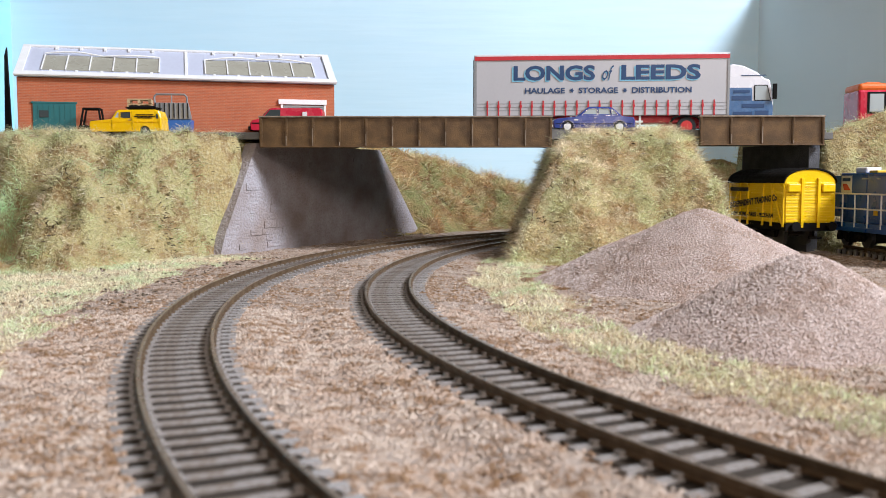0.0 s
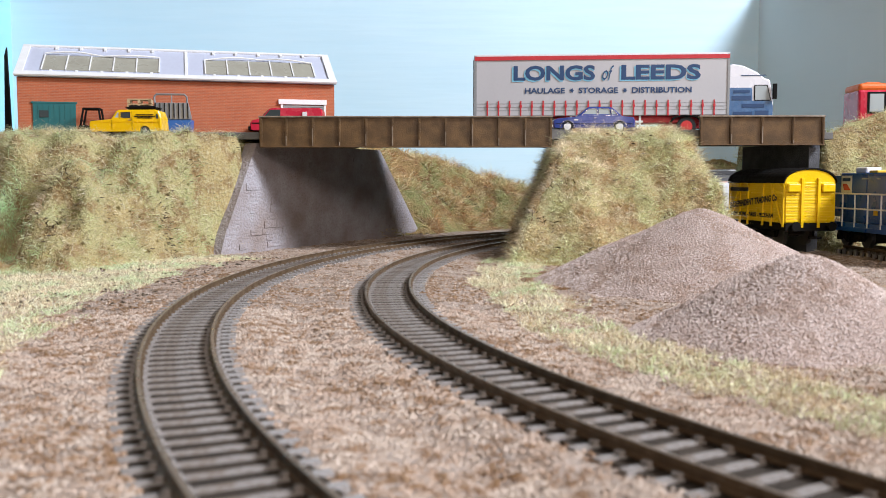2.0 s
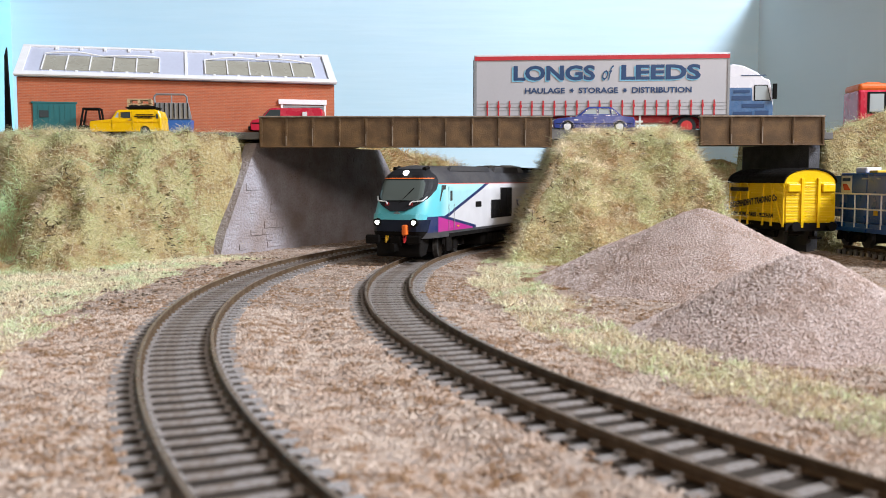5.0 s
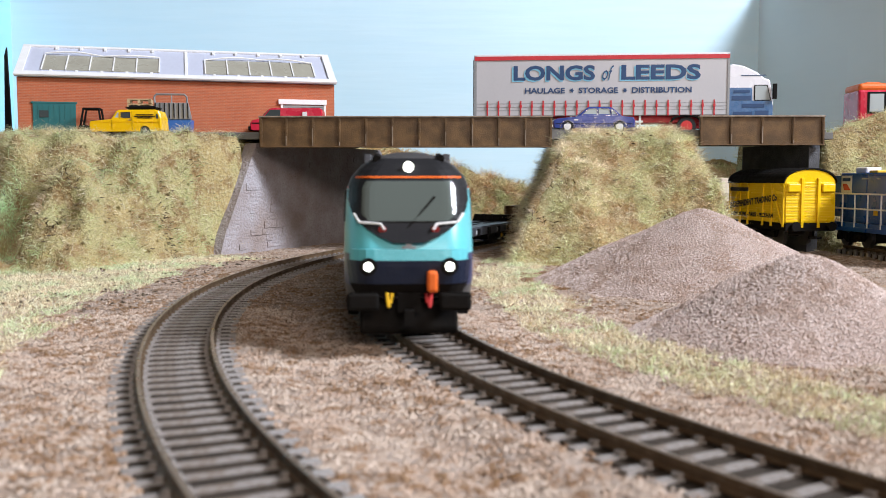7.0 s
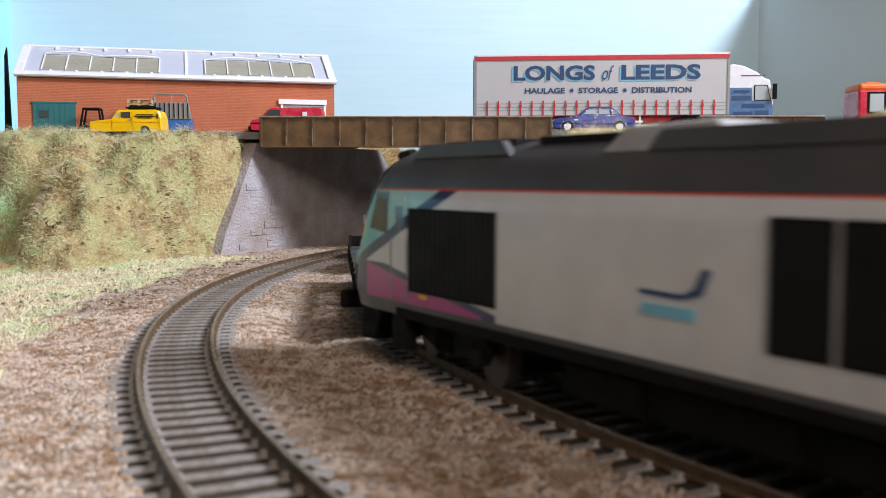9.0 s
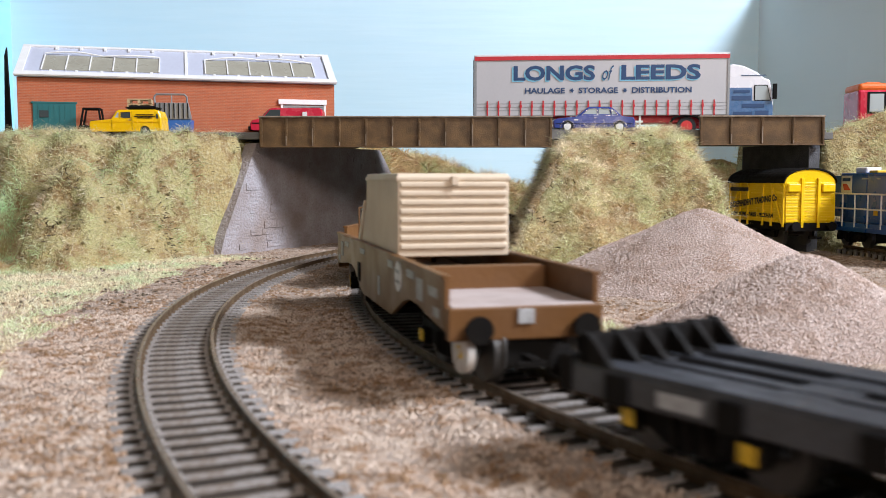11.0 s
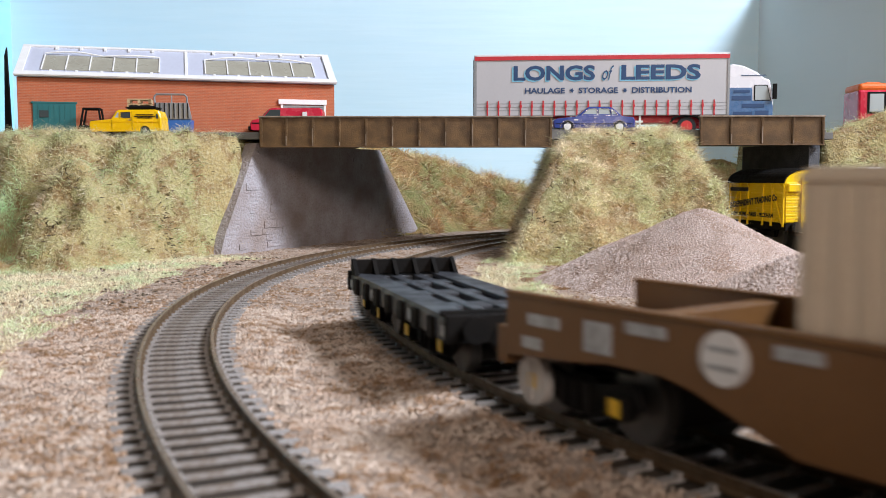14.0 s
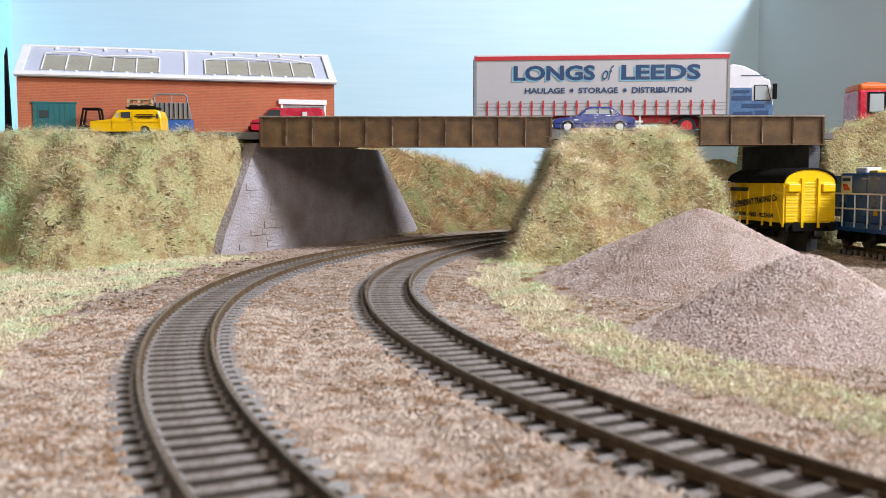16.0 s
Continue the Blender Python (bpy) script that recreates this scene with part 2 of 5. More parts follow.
def bank_right(x, y):
    rough = 5 * value_noise(x, y, 34, 31) + 2 * value_noise(x, y, 10, 32)
    left = (x - 247) / 6
    top = 74 + 16 * smooth01((x - 255) / 45) * smooth01((644 - y) / 14)
    return (top + 5) * smooth01(np.minimum((y - 600 + rough * 0.7) / 26, left)) ** 0.8 - 5 + 1.6 * value_noise(x, y, 11, 33)


def hill_back(x, y):
    rough = 7 * value_noise(x, y, 45, 41) + 3 * value_noise(x, y, 14, 42)
    d = from_track(OUTER, x, y) - 78 + 20 * smooth01(x / 120) + rough * 1.3
    crest = np.interp(x, [-140, -43, 30, 95, 160, 270, 420], [78, 66, 45, 27, 30, 58, 62])
    h = (crest + 5) * smooth01(d / 75) ** 0.85
    return h - 5 + (8.0 * value_noise(x, y, 19, 43) + 2.5 * value_noise(x, y, 8, 44)) * smooth01(h / 14)


def heightfield(name, fn, x0, x1, y0, y1, step, material, label, category, base=-4.4):
    xs, ys = np.arange(x0, x1 + step / 2, step), np.arange(y0, y1 + step / 2, step)
    X, Y = np.meshgrid(xs, ys)
    Z = fn(X, Y)
    nx, ny = len(xs), len(ys)
    idx = np.arange(nx * ny).reshape(ny, nx)
    quads = np.stack([idx[:-1, :-1], idx[:-1, 1:], idx[1:, 1:], idx[1:, :-1]], -1).reshape(-1, 4)
    zf = Z.ravel()
    if base is not None:
        quads = quads[(zf[quads] > base).any(1)]
    used, inv = np.unique(quads, return_inverse=True)
    V = np.stack([X.ravel(), Y.ravel(), zf], -1)[used]
    ob = raw(name, V, inv.reshape(-1, 4), material, smooth=True)
    return tagged(ob, label=label, category=category, kind="structure")


def strands(name, pts, normals, length, width, material, parent, seed, lean=0.8, label="short static-grass fibres"):
    """Many bent fibres standing on given points."""
    rs = np.random.RandomState(seed)
    n = len(pts)
    a = rs.rand(n) * 2 * np.pi
    flat = np.stack([np.cos(a), np.sin(a), np.zeros(n)], -1)
    way = normals * (0.2 + 0.7 * rs.rand(n))[:, None] + flat * (lean * (0.2 + 1.0 * rs.rand(n)))[:, None] + np.stack([np.zeros(n), np.zeros(n), lean * (1.5 * rs.rand(n) - 0.6)], -1)
    way /= np.linalg.norm(way, axis=1)[:, None]
    L = (length * (0.55 + 0.9 * rs.rand(n)))[:, None]
    b = rs.rand(n) * 2 * np.pi
    side = np.cross(way, np.stack([np.cos(b), np.sin(b), 0.3 * np.ones(n)], -1))
    side /= np.linalg.norm(side, axis=1)[:, None] + 1e-9
    w = (width * (0.6 + 0.8 * rs.rand(n)))[:, None]
    bend = flat * (0.25 * L) - np.array([0, 0, 1]) * (0.12 * L)
    p0, p1, p2 = pts - normals * 0.5, pts + way * L * 0.55, pts + way * L + bend
    V = np.stack([p0 - side * w, p0 + side * w, p1 - side * w * 0.8, p1 + side * w * 0.8, p2], 1).reshape(-1, 3)
    k = np.arange(n)[:, None] * 5
    F = np.concatenate([k + np.array([[0, 1, 3]]), k + np.array([[0, 3, 2]]), k + np.array([[2, 3, 4]])], 0)
    return tagged(raw(name, V, F, material, None, label, "stuff"), category="grass")


def chips(name, pts, size, material, parent, seed, label="", flat=0.7):
    """Many small angular grains lying on given points."""
    rs = np.random.RandomState(seed)
    n = len(pts)
    base = np.array([[1, 0, 0], [-0.9, 0.3, 0], [0, 1, 0.1], [0.1, -1, 0], [0, 0, flat]], float)
    a = rs.rand(n) * 2 * np.pi
    c, s = np.cos(a)[:, None], np.sin(a)[:, None]
    k = (size * (0.45 + 0.9 * rs.rand(n) ** 1.5))[:, None]
    B = base[None] * (0.7 + 0.6 * rs.rand(n, 5, 1))
    B[:, 4, 0] += 0.5 * (rs.rand(n) - 0.5)
    X = (B[..., 0] * c - B[..., 1] * s) * k
    Y = (B[..., 0] * s + B[..., 1] * c) * k
    Z = (B[..., 2] + 0.5 * (rs.rand(n, 1) - 0.5) * B[..., 0]) * k
    V = (np.stack([X, Y, Z], -1) + pts[:, None]).reshape(-1, 3)
    tri = np.array([[0, 2, 4], [2, 1, 4], [1, 3, 4], [3, 0, 4]])
    F = (np.arange(n)[:, None, None] * 5 + tri[None]).reshape(-1, 3)
    return tagged(raw(name, V, F, material, None, label, "stuff"), category=name.replace("_", " "))


def scatter(fn, x0, x1, y0, y1, n, seed, keep=None):
    """Random points on a height function with their normals."""
    rs = np.random.RandomState(seed)
    x, y = x0 + rs.rand(n) * (x1 - x0), y0 + rs.rand(n) * (y1 - y0)
    z = fn(x, y)
    e = 1.0
    nx, ny = (fn(x - e, y) - fn(x + e, y)) / (2 * e), (fn(x, y - e) - fn(x, y + e)) / (2 * e)
    N = np.stack([nx, ny, np.ones(n)], -1)
    steep = np.linalg.norm(N, axis=1)
    N /= steep[:, None]
    P = np.stack([x, y, z], -1)
    ok = rs.rand(n) < steep / 3.0
    if keep is not None:
        ok &= keep(x, y, z)
    return P[ok], N[ok]


ground = heightfield("ground", ground_height, -520, 480, 40, 1140, 3.0, GROUND, "brown scenic ground with tan ballast between the tracks", "ground", None)
outer_ground = raw("baseboard", [(-2500, -1500, -5.6), (2500, -1500, -5.6), (2500, 2500, -5.6), (-2500, 2500, -5.6)], [(0, 1, 2, 3)], GROUND)
tagged(outer_ground, "plain brown layout board under the scenery", "baseboard", kind="structure")


def in_sleepers(x, y, z):
    d1, d2 = np.abs(from_track(MAIN, x, y)), np.abs(from_track(OUTER, x, y))
    return (d1 > 13.2) & (d2 > 13.2)


P1, _ = scatter(ground_height, -180, 200, 70, 330, 420000, 5, lambda x, y, z: in_sleepers(x, y, z) & (np.abs(x) < y * 0.56 + 12))
P2, _ = scatter(ground_height, -230, 260, 330, 800, 230000, 6, lambda x, y, z: in_sleepers(x, y, z) & (np.abs(x) < y * 0.5))
chips("ballast", np.concatenate([P1, P2]), 0.55, BALLAST, ground, 7, "loose tan and grey ballast grains")
crumb, _ = scatter(ground_height, -180, 200, 70, 560, 90000, 15, lambda x, y, z: in_sleepers(x, y, z) & (np.abs(x) < y * 0.56 + 12) & (value_noise(x, y, 22, 16) + 0.6 * value_noise(x, y, 7, 17) > 0.0))
chips("soil_crumb", crumb, 1.05, CRUMB, ground, 18, "dark brown earth crumbs over the ballast", 0.45)
P3, _ = scatter(ground_height, -180, 120, 70, 700, 12000, 8, lambda x, y, z: ~in_sleepers(x, y, z))
chips("ballast", P3, 0.5, BALLAST, ground, 9, "fine ballast between the sleepers")

# embankments with their grass
BANKS = []
for fn, lim, nm, lab, count, seed in (
        (bank_left, (-500, -60, 440, 760), "embankment", "grassy embankment in dry yellow-green static grass beside the track", 270000, 51),
        (mound, (20, 200, 470, 705), "embankment", "steep straw-coloured grass mound that carries the bridge ends", 210000, 52),
        (bank_right, (240, 384, 570, 800), "embankment", "grassy bank beside the siding, topped with pale tufts", 80000, 53),
        (hill_back, (-200, 480, 700, 1140), "embankment", "low overgrown bank in brown and green flock at the backdrop", 100000, 54)):
    fibre = SCRUB if fn is hill_back else STRAW if fn is mound else GRASS
    bank = heightfield(nm, fn, *lim, 2.5, HILL_SOIL if fn is hill_back else SOIL, lab, "embankment", -3.3)
    BANKS.append(bank)
    pts, nor = scatter(fn, *lim, count, seed, lambda x, y, z: (z > -4.3) & ((z < 69.5) | (y < 640)))
    strands("grass", pts, nor, 4.3, 0.07, fibre, bank, seed + 10, 1.1, "matted dry fibres covering the bank")
    # tufts: clumps of longer blades on scattered centres
    mid, nm2 = scatter(fn, *((-90, 150, 700, 980) if fn is hill_back else lim), 900 if fn is bank_left else 1100 if fn is hill_back else 600, seed + 40, lambda x, y, z: (z > 0) & ((z < 69) | (y < 625)))
    rs = np.random.RandomState(seed + 41)
    cen, nor2 = np.repeat(mid, 70, 0), np.repeat(nm2, 70, 0)
    off = rs.normal(0, 4.2 if fn is hill_back else 1.7, (len(cen), 2))
    cen = np.stack([cen[:, 0] + off[:, 0], cen[:, 1] + off[:, 1], fn(cen[:, 0] + off[:, 0], cen[:, 1] + off[:, 1])], -1)
    nor2 = nor2 + np.concatenate([off * 0.25, np.zeros((len(cen), 1))], 1)
    nor2 /= np.linalg.norm(nor2, axis=1)[:, None]
    strands("grass", cen, nor2, 11.0 if fn is hill_back else 6.2, 0.16 if fn is hill_back else 0.075, fibre, bank, seed + 42, 0.7, "long tufts of dry grass")
    # fine wisps standing out of the mat, and twiggy dead bracken in drifts
    wisp, nw = scatter(fn, *lim, count // 9, seed + 50, lambda x, y, z: (z > -2) & ((z < 71) | (y < 640)))
    strands("grass", wisp, nw, 9.0, 0.045, fibre, bank, seed + 51, 1.3, "long fine straw wisps")
    mid, nm2 = scatter(fn, *lim, 330 if fn is bank_left else 120, seed + 60, lambda x, y, z: (z > 2) & ((z < 69) | (y < 625)))
    cen, nor2 = np.repeat(mid, 26, 0), np.repeat(nm2, 26, 0)
    off = rs.normal(0, 2.6, (len(cen), 2)) * np.array([1.6, 1.0])
    cen = np.stack([cen[:, 0] + off[:, 0], cen[:, 1] + off[:, 1], fn(cen[:, 0] + off[:, 0], cen[:, 1] + off[:, 1])], -1) + nor2 * 2.2
    strands("leaf_litter", cen, nor2, 2.6, 0.22, LITTER, bank, seed + 61, 2.0, "dark twiggy dead bracken")
    few, nf = scatter(fn, *lim, count // (24 if fn is bank_left else 60), seed + 20, lambda x, y, z: (z > 1.0) & (z < 70))
    few = few + nf * 3.0
    chips("leaf_litter", few, 1.35, LITTER, bank, seed + 30, "dark dead-leaf flecks", 0.15)


def apron(x, y, z):
    k = value_noise(x, y, 26, 61) * 0.5 + value_noise(x, y, 9, 62) * 0.3
    left = (x < -85) & (y < 556) & (from_track(OUTER, x, y) > 47 + 26 * k)
    strip = from_track(MAIN, x, y)
    right = (strip < -37 - 10 * k) & (strip > -66 + 16 * k) & (y < 560) & (x > 0)
    foot = (x > 20) & (x < 44) & (y > 380) & (y < 540) & (strip < -30)
    return (k > -0.42) & (left | right | foot)


pts, nor = scatter(ground_height, -330, 190, 110, 580, 1000000, 63, apron)
strands("grass", pts, nor, 3.0, 0.09, GRASS_GREEN, ground, 64, 1.2, "sparse green and straw grass on the ballast edge")
few, nf = scatter(ground_height, -330, -60, 330, 560, 5000, 65, lambda x, y, z: from_track(OUTER, x, y) > 26)
chips("leaf_litter", few + nf * 0.8, 0.85, LITTER, ground, 66, "dark dead-leaf flecks", 0.6)

# bright clumps at the foot of the bank
rs = np.random.RandomState(77)
for mx, my, sx, sy in ((-230, 503, 4, 5), (-246, 520, 5, 6)):
    off = rs.normal(0, 1, (800, 2)) * np.array([sx, sy])
    cx, cy = mx + off[:, 0], my + off[:, 1]
    cen = np.stack([cx, cy, np.maximum(bank_left(cx, cy), ground_height(cx, cy)) + 1.5], -1)
    strands("grass", cen, np.tile([0.15, -0.55, 0.82], (800, 1)), 6.0, 0.10, MINT, ground, 78, 0.6, "bright mint-green grass clump")

# bare brown earth at the foot of the tall heap
earth, _ = scatter(ground_height, 30, 100, 375, 470, 40000, 88, lambda x, y, z: ((x - 62) / 28) ** 2 + ((y - 422) / 40) ** 2 + 0.5 * value_noise(x, y, 9, 89) < 1)
chips("soil_crumb", earth, 1.1, CRUMB, ground, 90, "dark brown earth crumbs beside the heap", 0.6)

# gravel heaps


def heap(name, cx, cy, r, h, sx, seed, label):
    fn = lambda x, y: -8 + (h + 8) * np.clip(1 - (np.sqrt(((x - cx) / sx) ** 2 + (y - cy) ** 2 + 60) - 7.7) / r * (1 + 0.10 * value_noise(x, y, 45, seed)), 0, 1) ** 1.08 + 0.6 * value_noise(x, y, 12, seed + 1) + 0.25 * value_noise(x, y, 3, seed + 2)
    lim = (cx - r * sx * 1.1, cx + r * sx * 1.1, cy - r * 1.1, cy + r * 1.1)
    ob = heightfield(name, fn, *lim, 2.0, PILE, label, "gravel heap", -7.4)
    ob["kind"] = ""
    del ob["kind"]
    tagged(ob, group="gravel heaps")
    pts, nor = scatter(fn, *lim, 170000, seed + 3, lambda x, y, z: (z > -4.2) & (y < cy + 25))
    chips("gravel", pts, 0.42, PILE_CHIP, ob, seed + 4, "fine pinkish-grey gravel grains")
    return ob


heap("spoil_heap", 115, 417, 72, 29.5, 1.0, 71, "tall conical heap of pinkish-grey gravel")
heap("spoil_heap", 107, 276, 43, 20.8, 1.12, 81, "low rounded heap of pinkish-grey gravel")

# ---- tracks ----


def sweep(track, s0, s1, offset, profile, step=6.0):
    """Verts and quads of a rail profile (across, up) swept along a track."""
    ss = np.arange(s0, s1 + step / 2, step)
    V = []
    for s in ss:
        x, y, dx, dy = on_track(track, s)
        for o, z in profile:
            V.append((x - dy * -(o + offset), y + dx * -(o + offset), z))
    n, k = len(ss), len(profile)
    F = [(i * k + j, i * k + (j + 1) % k, (i + 1) * k + (j + 1) % k, (i + 1) * k + j) for i in range(n - 1) for j in range(k)]
    return V, F


def lay_track(name, track, s0, s1, label, spacing=6.7, chairs=True):
    ob = thing(name, at(0, 0), label, "railway track", "railway tracks")
    foot = [(-1.1, -2.5), (1.1, -2.5), (1.1, -2.2), (0.25, -1.9), (0.25, -0.9), (0.5, -0.7), (0.5, -0.05), (-0.5, -0.05), (-0.5, -0.7), (-0.25, -0.9), (-0.25, -1.9), (-1.1, -2.2)]
    head = [(-0.46, -0.06), (0.46, -0.06), (0.40, 0.0), (-0.40, 0.0)]
    for o in (-8.75, 8.75):
        V, F = sweep(track, s0, s1, o, foot)
        rail = raw("rail", V, F, RAIL, ob)
        V, F = sweep(track, s0, s1, o, head)
        raw("railhead", V, F, RAILHEAD, rail, "worn shiny top of the rail")
    # bed strip whose near-black colour stands for shade between the sleepers
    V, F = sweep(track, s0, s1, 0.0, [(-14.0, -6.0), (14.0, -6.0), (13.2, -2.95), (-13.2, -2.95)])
    raw("track_bed", V, F, GAP_SHADE_BED, ob, "brown ballast bed, near black for the shade between the sleepers")
    bm = bmesh.new()
    box(bm, -15.2, 15.2, -1.25, 1.25, -5.6, -2.5)
    for v in bm.verts:
        if v.co.z > -3:
            v.co.x *= 0.985
            v.co.y *= 0.88
    for sx in (-8.75, 8.75):
        for e in (-1.45, 1.45):
            box(bm, sx + e - 0.55, sx + e + 0.55, -0.75, 0.75, -2.5, -1.75)
    first = part("sleeper", bm, SLEEPER, ob)
    made = [first]
    s = s0 + 4
    k = 0
    rs = random.Random(3)
    while s < s1:
        x, y, dx, dy = on_track(track, s)
        o = first if k == 0 else bpy.data.objects.new("sleeper", first.data)
        if k:
            scene.collection.objects.link(o)
            o.parent = ob
        o.matrix_basis = at(x + rs.uniform(-.15, .15), y, rs.uniform(-0.12, 0.05), math.degrees(math.atan2(dy, dx)) + 90 + rs.uniform(-0.8, 0.8))
        s += spacing
        k += 1
    return ob


main_track = lay_track("railway_track", MAIN, -700, 450, "curved model railway track with weathered grey sleepers and brown rails")
outer_track = lay_track("railway_track", OUTER, -700, 560, "curved outer model railway track with weathered sleepers and brown rails")


def bare_rails(name, track, s0, s1, parent):
    foot = [(-1.1, -2.5), (1.1, -2.5), (0.5, -0.7), (0.5, 0.0), (-0.5, 0.0), (-0.5, -0.7)]
    for o in (-8.75, 8.75):
        V, F = sweep(track, s0, s1, o, foot, 20)
        raw("rail", V, F, RAIL, parent)


for s0, s1 in ((-2000, -700), (450, 1560)):
    bare_rails("rail", MAIN, s0, s1, main_track)
siding_track = lay_track("railway_track", SIDING, 1840, 2200, "siding track behind the gravel heaps, half hidden by wagons")
siding_two = lay_track("railway_track", SIDING_TWO, 1985, 2260, "second siding track under the blue wagon")
for o in (siding_track, siding_two):
    o.location.z = 1.5 * MM

# ---- backdrop ----


def sky_board(name, x0, y0, x1, y1, color, label):
    m, t, b = nodes_of(name + "_paint")
    c = mix_color(t, math_node(t, "MULTIPLY", noise_fac(t, 240, 2.0), 0.5), color, tuple(min(1, q * 0.86) for q in color))
    f = noise_fac(t, 30, 3.0, stretch=(0.25, 0.25, 3.0))
    c = mix_color(t, math_node(t, "MULTIPLY", f, 0.10), c, (0.85, 0.93, 0.97))
    t.links.new(c, b.inputs["Base Color"])
    b.inputs["Roughness"].default_value = 0.6
    set_bump(t, b, f, 0.4, 0.3)
    d = Vector((x1 - x0, y1 - y0, 0))
    bm = boxed(0, d.length, 0, 8, -6, 276)
    ob = part(name, bm, m)
    ob.matrix_basis = at(x0, y0, 0, math.degrees(math.atan2(d.y, d.x)))
    return tagged(ob, label, "backdrop", kind="structure")


sky_board("backdrop_back", -525, 1150, 384, 1150, (0.58, 0.79, 0.90), "smooth pale sky-blue painted backdrop board")
sky_board("backdrop_left", -525, 430, -525, 1150, (0.38, 0.80, 0.97), "bright sky-blue painted backdrop end board")
# the end board stands either side of the opening through which the main line leaves
sky_board("backdrop_right", 384, 1150, 433, 1010, (0.84, 0.92, 0.95), "grey-blue painted backdrop end board")
sky_board("backdrop_right_near", 478, 880, 562, 640, (0.84, 0.92, 0.95), "grey-blue painted backdrop end board")
lintel = sky_board("backdrop_right_over", 433, 1010, 478, 880, (0.84, 0.92, 0.95), "grey-blue painted board over the track opening")
for v in lintel.data.vertices:
    if v.co.z < 0.1:
        v.co.z = 0.064

# ---- road, bridges and abutments ----
rd = thing("road", at(0, 0), "grey model road crossing the railway on two girder bridges", "road")
rd["kind"] = "structure"
part("road_surface", boxed(-520, 252, 606, 735, 68.5, 73.0, bevel=0.4), ROAD, rd)
part("kerb", boxed(-118, 246, 602.4, 606, 68.5, 74.6, bevel=0.3), ROAD, rd, "pale grey kerb")
yard = tagged(part("yard", boxed(-520, -168, 584, 606, 62, 69.8), ROAD), "grey-brown yard in front of the brick building", "yard", kind="structure")


def girder(x0, x1, z0, z1, panels, label):
    ob = thing("bridge_girder", at(x0, 600), label, "bridge girder", "bridge girders")
    L = x1 - x0
    part("web", boxed(0, L, -0.7, 0.7, z0 + 0.8, z1 - 1.0, bevel=0.15), GIRDER, ob)
    part("top_flange", boxed(-0.5, L + 0.5, -2.2, 2.2, z1 - 1.0, z1, bevel=0.2), GIRDER_EDGE, ob, "worn grey-brown top edge")
    part("bottom_flange", boxed(0, L, -2.0, 2.0, z0, z0 + 0.9, bevel=0.2), GIRDER, ob)
    part("lower_angle", boxed(0, L, -1.2, -0.6, z0 + 0.9, z0 + 2.2, bevel=0.1), GIRDER, ob)
    for i in range(panels + 1):
        x = L * i / panels
        x = min(max(x, 0.8), L - 0.8)
        bm = boxed(x - 0.9, x + 0.9, -1.6, -0.68, z0 + 1.0, z1 - 1.2, bevel=0.12)
        box(bm, x - 0.3, x + 0.3, -2.1, -1.5, z0 + 1.0, z1 - 1.3)
        rib = part("stiffener", bm, GIRDER, ob)
        if i not in (0, panels):
            bm = boxed(x - 0.2, x + 0.28, -2.2, -2.08, z0 + 1.2, z0 + 2.2 + (i * 37 % 11) * 1.25)
            part("paint_chip", bm, GIRDER_EDGE, rib, "pale worn streak")
    return ob


girder(-117, 69.5, 63.0, 83.0, 11, "long dark brown riveted plate girder with worn edges")
girder(164, 243.3, 64.4, 83.4, 4, "short dark brown plate girder spanning the siding")
for x0, x1, lab in ((-117, 69.5, "rear girder of the long span"), (164, 243.3, "rear girder of the short span")):
    ob = thing("bridge_girder", at(x0, 737), "plain dark brown plate girder behind the road", "bridge girder", "bridge girders")
    part("web", boxed(0, x1 - x0, -0.7, 0.7, 69, 79), GIRDER, ob)
    part("top_flange", boxed(0, x1 - x0, -2.0, 2.0, 79, 80), GIRDER_EDGE, ob)


def abutment():
    """The grey plastered wall: a plate along the track with sloping ends."""
    ob = thing("abutment", at(-138, 570, 0, math.degrees(math.atan2(240, 117))), "grey plastered bridge abutment with cracked coursed stone relief", "abutment")
    L = math.hypot(240, 117)
    bm = bmesh.new()
    plate(bm, [(2, -5), (L + 3, -5), (200, 66), (40, 66), (7, 8)], 0, 9)
    wall = part("wall", bm, ABUT, ob)
    rs = random.Random(8)
    # coursed stones stand slightly proud near the far end, patchy as in old plaster
    z = -2.0
    row = 0
    while z < 64:
        h = rs.uniform(4.0, 5.4)
        x = 2 + rs.uniform(0, 10)
        while x < L - 4:
            w = rs.uniform(8, 15)
            edge = L + 3 - (z + h + 5) / 71 * (L + 3 - 200) - 2
            left_edge = 9 + max(0, (z + h - 8)) * 33 / 58
            if x > left_edge and x + w < edge and (x > 190 or rs.random() < 0.4):
                d = rs.uniform(0.2, 0.7)
                part("stone", boxed(x, x + w - 0.5, -d, 0.5, z, z + h - 0.5, bevel=0.15), ABUT, ob)
            x += w
        z += h
        row += 1
    return ob


abutment()
# wall under the short span, its shade painted in as a darker grey
right_ab = tagged(part("abutment", plate(bmesh.new(), [(0, -5), (80, -5), (80, 66), (0, 66)], 0, 8, 0.4), SHADED_ABUT), "flat grey bridge abutment beside the siding, coloured dark for the shade under the span", "abutment")
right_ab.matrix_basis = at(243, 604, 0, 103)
# ---- brick workshop ----


